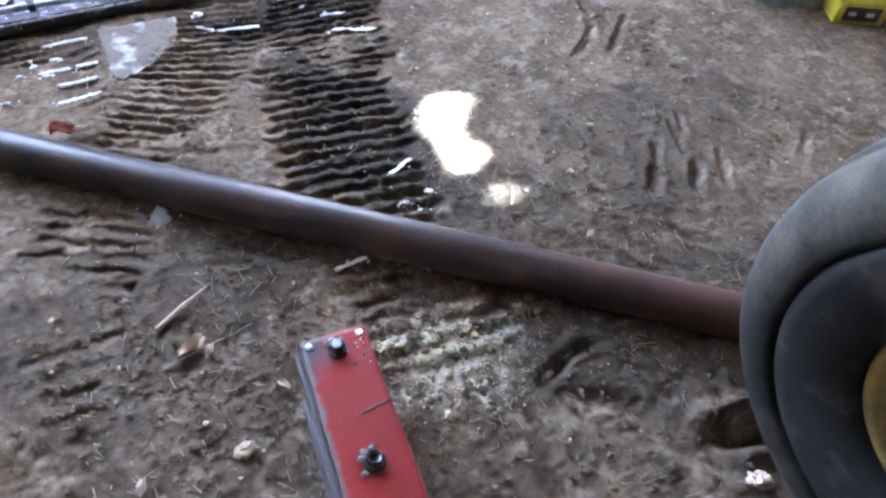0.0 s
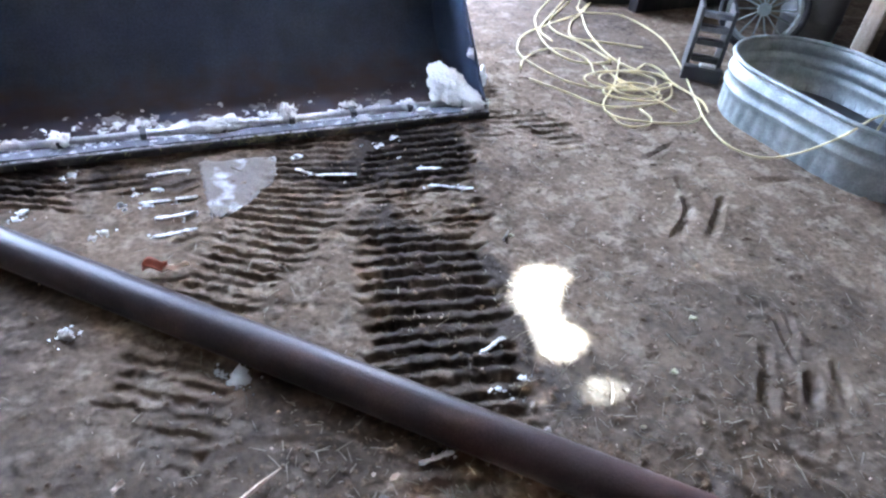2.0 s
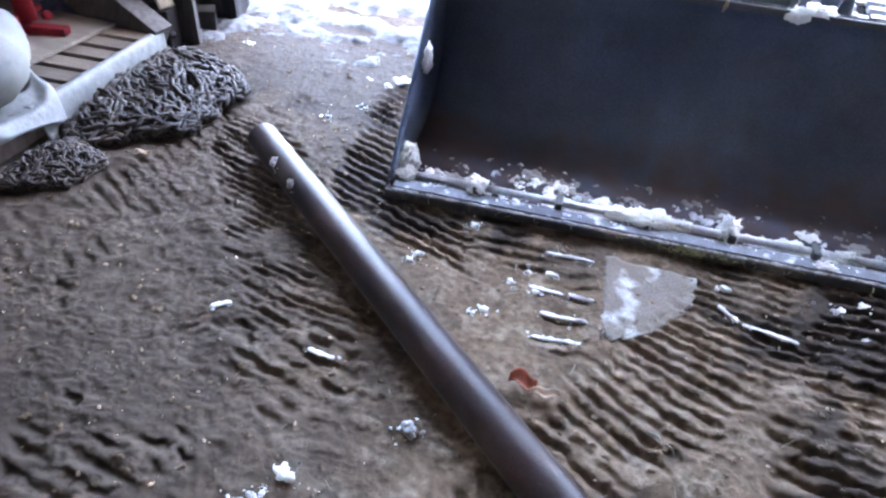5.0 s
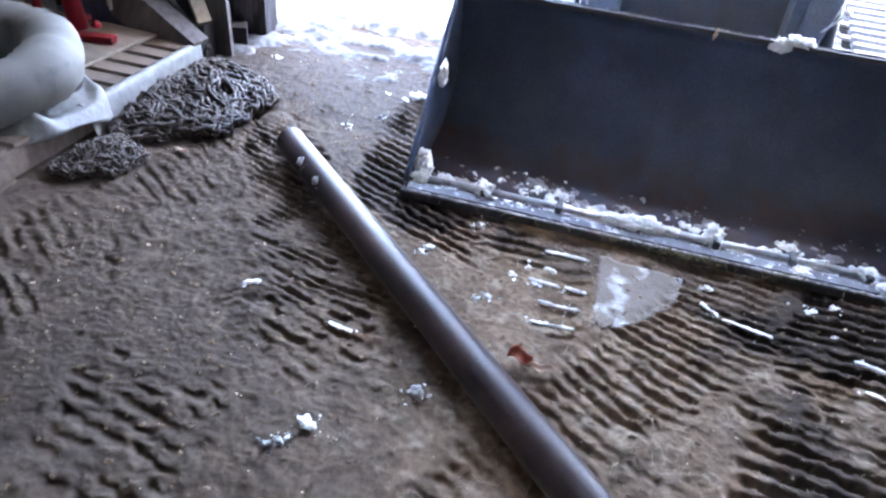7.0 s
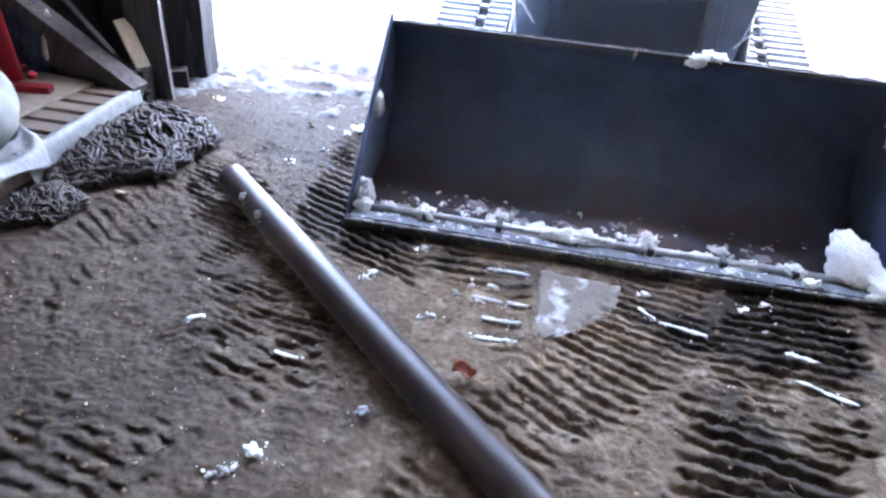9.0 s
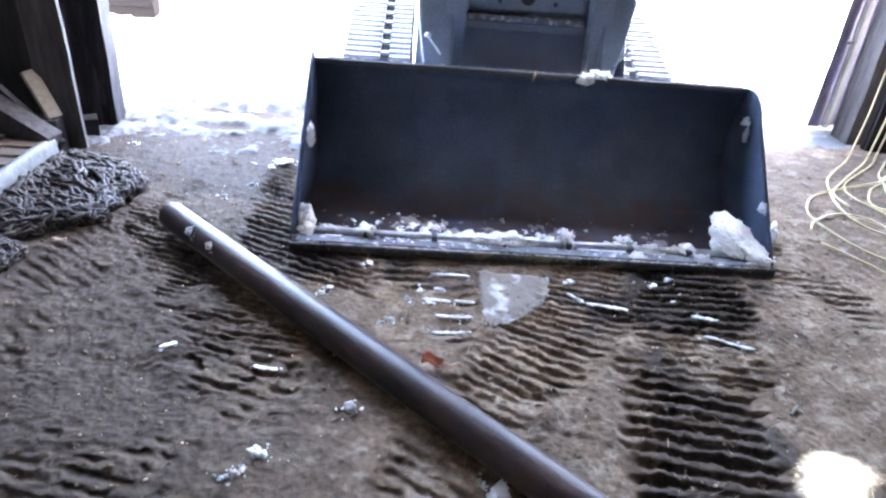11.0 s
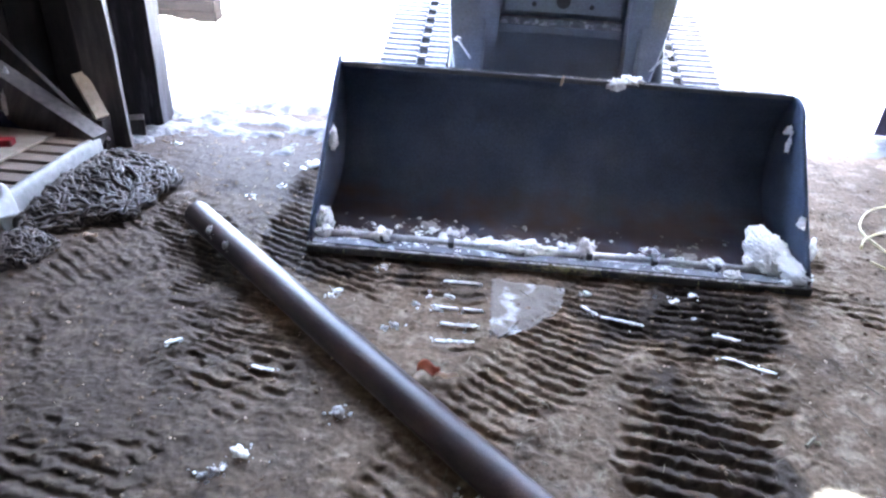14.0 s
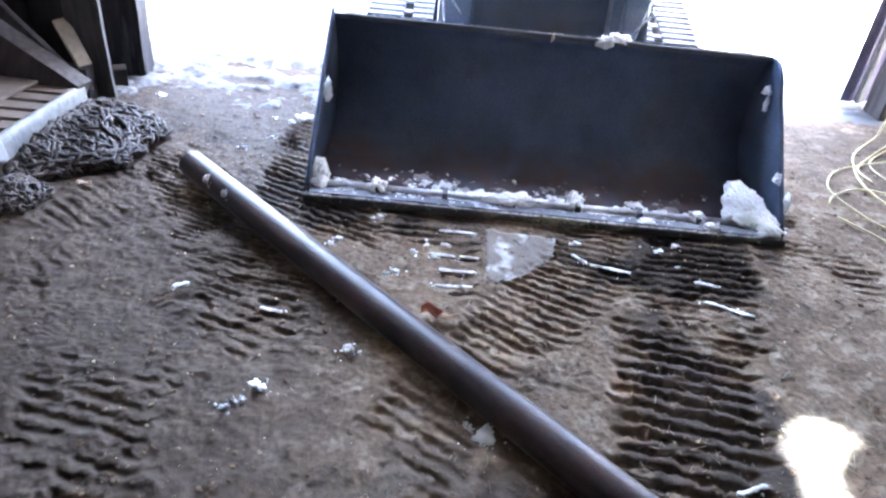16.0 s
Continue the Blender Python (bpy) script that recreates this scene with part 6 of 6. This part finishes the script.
DRIFTS = [(-0.36, 0.10, 0.10, 0.06, 1.0), (-0.24, 0.07, 0.10, 0.04, 0.95), (-0.08, 0.06, 0.10, 0.03, 0.8), (-0.60, 0.07, 0.12, 0.03, 0.55), (-0.82, 0.12, 0.07, 0.035, 0.72), (-0.50, 0.17, 0.16, 0.05, 0.52),
          (0.30, 0.085, 0.11, 0.028, 1.0), (0.46, 0.075, 0.10, 0.025, 0.8), (0.62, 0.12, 0.05, 0.03, 0.45), (0.10, 0.18, 0.05, 0.02, 0.5), (-0.10, 0.20, 0.04, 0.02, 0.5), (0.40, 0.18, 0.04, 0.02, 0.45), (0.0, 0.035, 0.9, 0.015, 0.5)]


def drift(X, Y):
    dens = 0
    for cx, cy, sx, sy, k in DRIFTS:
        dens = np.maximum(dens, k * np.exp(-0.5 * ((X - cx) / sx) ** 2 - 0.5 * ((Y - cy) / sy) ** 2))
    n = fbm(X, Y, 20.0, 4, 101, 0.7)
    return 0.060 * (0.60 * dens + 1.35 * (n - 0.5) - 0.33) - 0.001


snow_cover("snow_drift", -0.96, 0.80, 0.028, 0.30, 0.0045, drift, "crumbly snow smeared over the bucket floor", "snow", "stuff")
SMEARS = [(-0.80, 0.13, 0.10, 0.025, 1.0), (-0.52, 0.24, 0.07, 0.03, 0.9), (-0.42, 0.20, 0.06, 0.04, 0.9), (-0.30, 0.17, 0.07, 0.04, 0.9), (-0.60, 0.20, 0.05, 0.03, 0.8), (0.02, 0.24, 0.03, 0.02, 0.8), (0.13, 0.21, 0.05, 0.025, 0.9), (0.55, 0.17, 0.06, 0.04, 0.9), (0.66, 0.20, 0.05, 0.02, 0.8), (-0.15, 0.19, 0.04, 0.02, 0.8)]


def smear(X, Y):
    dens = 0
    for cx, cy, sx, sy, k in SMEARS:
        dens = np.maximum(dens, k * np.exp(-0.5 * ((X - cx) / sx) ** 2 - 0.5 * ((Y - cy) / sy) ** 2))
    return 0.010 * (0.55 * dens + 1.5 * (fbm(X, Y, 28.0, 4, 121, 0.7) - 0.5) - 0.34)


snow_cover("snow_smear", -0.96, 0.80, 0.06, 0.34, 0.005, smear, "thin grey slush smeared on the bucket floor", "slush", "stuff", M_slush)


def heaped_snow(c, balls, seed):
    """One ball of snow packed against the bucket's corner, its skin drawn over several lumps, flat underneath."""
    bm = bmesh.new()
    for v in bmesh.ops.create_icosphere(bm, subdivisions=6, radius=1.0)["verts"]:
        d = v.co.normalized()
        far = 0.03
        for p, b in balls:
            t = d.dot(p)
            h = b * b - (p - d * t).length_squared
            if h > 0:
                far = max(far, t + math.sqrt(h))
        k = 0.26 * noise.noise(d * 2.1 + Vector((seed, 0, 0))) + 0.12 * noise.noise(d * 7.0 + Vector((0, seed, 0))) + 0.075 * noise.noise(d * 15.0 + Vector((0, 0, seed))) + 0.05 * noise.noise(d * 31.0 + Vector((seed, seed, 0)))
        v.co = d * far * (1 + k)
        # slumped back from the lip, and over towards the middle at its top
        v.co.y += 0.60 * v.co.z
        v.co.x -= 0.22 * v.co.z
        v.co.z *= 0.80
        v.co += c
        v.co.x = min(v.co.x, 0.978)
        v.co.y = max(v.co.y, -0.030)
        v.co.z = max(v.co.z, 0.021 if v.co.y > 0.03 else 0.044)
    return bm


mound = heaped_snow(Vector((0.868, 0.128, 0.090)), [(Vector((0, 0, 0)), 0.084), (Vector((-0.015, 0.0, 0.026)), 0.070), (Vector((0.035, -0.03, -0.025)), 0.068), (Vector((0.062, -0.062, -0.042)), 0.056), (Vector((0.080, -0.070, -0.062)), 0.042), (Vector((-0.062, -0.01, -0.030)), 0.036)], 4.3)
tagged(part("snow_mound", mound, M_clump, smooth=True), "bright crumbly ball of snow in the bucket corner", "snow mound")
rd = random.Random(21)
dust = []
for k in range(60):
    x = rd.choice((rd.gauss(-0.33, 0.16), rd.uniform(-0.9, 0.9), rd.gauss(0.25, 0.2)))
    if abs(x) > 0.94:
        continue
    y = abs(rd.gauss(0.04, 0.04))
    z = 0.024 + y * 0.02 if y > 0.02 else 0.042
    r = rd.uniform(0.002, 0.006)
    dust.append(((x, y, z + r * 0.2), r, rd.uniform(0, 6.3), 0.6))
scatter("snow_crumbs", dust, M_clump, "scattered snow crumbs on the bucket floor", "snow", 7)
# snow stuck on the pipe
for i, along in enumerate((0.235, 0.262, 0.375, 0.400)):
    o = part("snow_fleck", lump(0.017, i * 3.1, (1.1, 0.8, 0.10), 0.9, 3), M_frost, smooth=True)
    n = Vector((-0.60, -0.58, 0.55)).normalized()
    o.matrix_world = Matrix.Translation(A + ax * along + n * 0.0555 + Vector((0, 0, 0.004 * (-1) ** i))) @ n.to_track_quat("Z", "Y").to_matrix().to_4x4()
    tagged(o, "frosty fleck of snow stuck on the pipe", "snow fleck", "snow flecks on the pipe")

# icy film pressed into the dirt under the bucket lip
def film(u, v):
    x0, x1 = -0.245, 0.035 - 0.23 * v ** 2.2
    x1 += 0.020 * noise.noise(Vector((v * 9, 3, 0))) + 0.008 * noise.noise(Vector((v * 30, 7, 0)))
    x0 += 0.010 * noise.noise(Vector((v * 20, 9, 0)))
    x = x0 + (x1 - x0) * u
    y = -0.12 - (0.37 + 0.03 * noise.noise(Vector((u * 8, 1, 4)))) * v - 0.02 * u * (1 - v) + 0.012 * noise.noise(Vector((u * 5, v * 5, 0)))
    return Vector((x, y, floor_at(x, y) * 0.9 + 0.0025))


ice = part("ice_patch", cloth(24, 26, film), M_ice, smooth=True)
ice.modifiers.new("thickness", "SOLIDIFY").thickness = 0.002
tagged(ice, "pale icy film of trodden snow on the dirt", "ice patch")

# turf shreds hanging on the cutting edge
rd = random.Random(5)
turf = bmesh.new()
for k in range(150):
    x = rd.gauss(0.03, 0.055) if k < 110 else rd.uniform(-0.9, 0.9)
    p = Vector((x, -0.045 + rd.uniform(-0.006, 0.01), 0.022 + rd.uniform(0, 0.014)))
    q = p + Vector((rd.uniform(-0.02, 0.02), rd.uniform(-0.02, 0.0), rd.uniform(-0.012, 0.014)))
    tube([p, (p + q) / 2 + Vector((0, 0, 0.003)), q], 0.0018, 4, turf)
o = part("turf_shreds", turf, M_moss)
tagged(o, "mossy turf shreds caught on the cutting edge", "turf", kind="stuff")

# dry leaf
leaf = thing("dry_leaf", pose(-0.43, -0.735, 0.012), "curled red-brown dry leaf with a pale husk", "leaf")
part("leaf_blade", cloth(10, 8, lambda u, v: Vector((-0.035 + 0.07 * u, (v - 0.5) * 0.055 * math.sin(math.pi * (0.12 + 0.76 * u)), 0.006 + 0.022 * (2 * abs(v - 0.5)) ** 1.5 + 0.012 * math.sin(u * 6)))), M_leaf, leaf, smooth=True).modifiers.new("thickness", "SOLIDIFY").thickness = 0.0015
part("husk", cloth(10, 6, lambda u, v: Vector((0.02 + 0.075 * u, -0.02 + (v - 0.5) * 0.030 * math.sin(math.pi * (0.1 + 0.8 * u)) + 0.01 * u, 0.004 + 0.012 * (2 * abs(v - 0.5)) + 0.006 * math.sin(u * 9)))), M_leaf_pale, leaf, "pale dry husk", smooth=True).modifiers.new("thickness", "SOLIDIFY").thickness = 0.0015

# ---- loose litter on the dirt ----
rd = random.Random(9)
straw = bmesh.new()
for k in range(4000):
    x, y = rd.uniform(-2.1, 2.2), rd.uniform(-2.6, 1.1)
    if rd.random() < 0.5:
        x, y = rd.gauss(0.4, 0.7), rd.gauss(-1.7, 0.5)
    L = rd.choice((0.008, 0.012, 0.02, 0.035)) * rd.uniform(0.7, 1.3)
    if k > 3200:
        x, y = rd.gauss(0.25, 0.45), rd.gauss(-1.95, 0.22)
    t = rd.uniform(0, math.pi)
    if x < -0.55 and (k % 5 or L > 0.02):
        continue
    z = floor_at(x, y) + 0.002
    d = Vector((math.cos(t), math.sin(t), rd.uniform(-0.1, 0.25))) * L
    p = Vector((x, y, z))
    tube([p, p + d * 0.5 + Vector((0, 0, 0.001)), p + d], rd.uniform(0.0007, 0.0018), 3, straw)
o = part("straw_litter", straw, M_straw)
tagged(o, "scattered short straw flecks on the dirt", "straw", kind="stuff")
crumbs = []
for k in range(7500):
    x, y = rd.uniform(-2.1, 2.2), rd.uniform(-2.7, 1.2)
    if k % 2:
        x, y = rd.gauss(0.1, 0.65), rd.gauss(-1.85, 0.28)
    r = rd.choice((0.002, 0.003, 0.004, 0.005, 0.007)) * rd.uniform(0.7, 1.3)
    crumbs.append(((x, y, floor_at(x, y) + r * 0.2), r, rd.uniform(0, 6.3), 0.6))
scatter("soil_crumbs", crumbs, M_dirt, "loose soil crumbs and grit", "soil", 3)
grit = []
for k in range(520):
    x, y = rd.uniform(-2.0, 2.0), rd.uniform(-2.6, 0.9)
    r = rd.choice((0.0015, 0.002, 0.003, 0.004)) * rd.uniform(0.8, 1.3)
    grit.append(((x, y, floor_at(x, y) + r * 0.3), r, rd.uniform(0, 6.3), 0.6))
scatter("pale_grit", grit, M_leaf_pale, "pale chaff and grit strewn over the dirt", "grit", 13)
meal = []
for k in range(900):
    x, y = rd.gauss(0.21, 0.075), rd.gauss(-1.95, 0.06)
    if k < 90:
        x, y = rd.gauss(0.112, 0.016), rd.gauss(-1.862, 0.013)
    r = rd.uniform(0.001, 0.003) if rd.random() < 0.9 else rd.uniform(0.003, 0.007)
    meal.append(((x, y, floor_at(x, y) + r * 0.15), r, rd.uniform(0, 6.3), 0.4))
scatter("pale_crumbs", meal, M_crumb, "pale yellowish crumbs scattered beside the red beam", "crumbs", 5)
# husks, stones and a few longer stalks
for i, (x, y, s, turn) in enumerate(((-0.292, -1.672, 0.034, 20), (-0.26, -1.70, 0.018, 60), (0.02, -1.62, 0.014, 20), (-0.14, -1.86, 0.016, 120), (0.30, -1.70, 0.012, 80), (-0.55, -1.45, 0.016, 40), (0.50, -1.72, 0.012, 150), (0.74, -1.80, 0.014, 30), (-0.46, -1.95, 0.018, 75), (0.40, -2.10, 0.014, 15), (-1.885, -0.075, 0.028, 10))):
    hk = part("dry_husk", cloth(8, 6, lambda u, v: Vector((s * (2 * u - 1), s * 0.8 * (v - 0.5) * (0.35 + 0.9 * math.sin(math.pi * (0.1 + 0.75 * u))), 0.006 + s * 0.35 * abs(2 * v - 1) ** 1.3 + s * 0.18 * math.sin(u * 7 + i + 3 * v)))), M_leaf_pale, smooth=True)
    hk.modifiers.new("thickness", "SOLIDIFY").thickness = 0.001
    hk.matrix_world = pose(x, y, floor_at(x, y), 0, 0, turn)
    tagged(hk, "pale curled dry husk lying on the dirt", "husk", "husks on the floor")
for i, (x, y, r) in enumerate(((-0.262, -1.965, 0.019), (-0.72, -1.86, 0.010), (0.155, -1.60, 0.009), (0.63, -2.51, 0.022), (0.60, -1.30, 0.010), (0.42, -1.62, 0.012), (-0.02, -1.66, 0.010))):
    st = part("stone", lump(r, 50 + i * 3.3, (1.2, 0.9, 0.7), 0.5, 3), M_leaf_pale if i in (0, 3) else M_stone, smooth=False)
    st.matrix_world = pose(x, y, floor_at(x, y) + r * 0.2, 0, 0, i * 50)
    tagged(st, "small pale stone on the dirt" if i in (0, 3) else "small grey stone on the dirt", "stone", "stones on the floor")
for i, (a, b, r) in enumerate((((-0.350, -1.590), (-0.215, -1.515), 0.007), ((-0.36, -1.70), (-0.18, -1.675), 0.003), ((0.62, -1.60), (0.66, -1.54), 0.003), ((0.66, -0.88), (0.70, -0.84), 0.006), ((0.95, -1.95), (0.96, -1.90), 0.003), ((-0.08, -0.80), (-0.06, -0.83), 0.004), ((-0.12, -0.78), (-0.09, -0.80), 0.004))):
    pa = Vector((*a, floor_at(*a) + r * 0.8))
    pb = Vector((*b, floor_at(*b) + r * 1.6))
    o = part("dry_stalk", tube([pa, (pa + pb) / 2 + Vector((0.004, 0.003, 0.004)), pb], r, 5, radii=[r, r * 0.8, r * 0.3]), M_leaf_pale if i in (0, 2) else M_straw)
    tagged(o, "pale dry plant stalk lying on the dirt", "stalk", "stalks on the floor")
tuft = tube([Vector((-0.012, 0.585, 0.585)), Vector((-0.008, 0.582, 0.606)), Vector((-0.004, 0.590, 0.632))], 0.006, 5, radii=[0.002, 0.008, 0.004])
tagged(part("dry_stalk", tuft, M_leaf_pale), "wisp of dry grass stuck on the bucket rim", "stalk", "stalks on the floor")
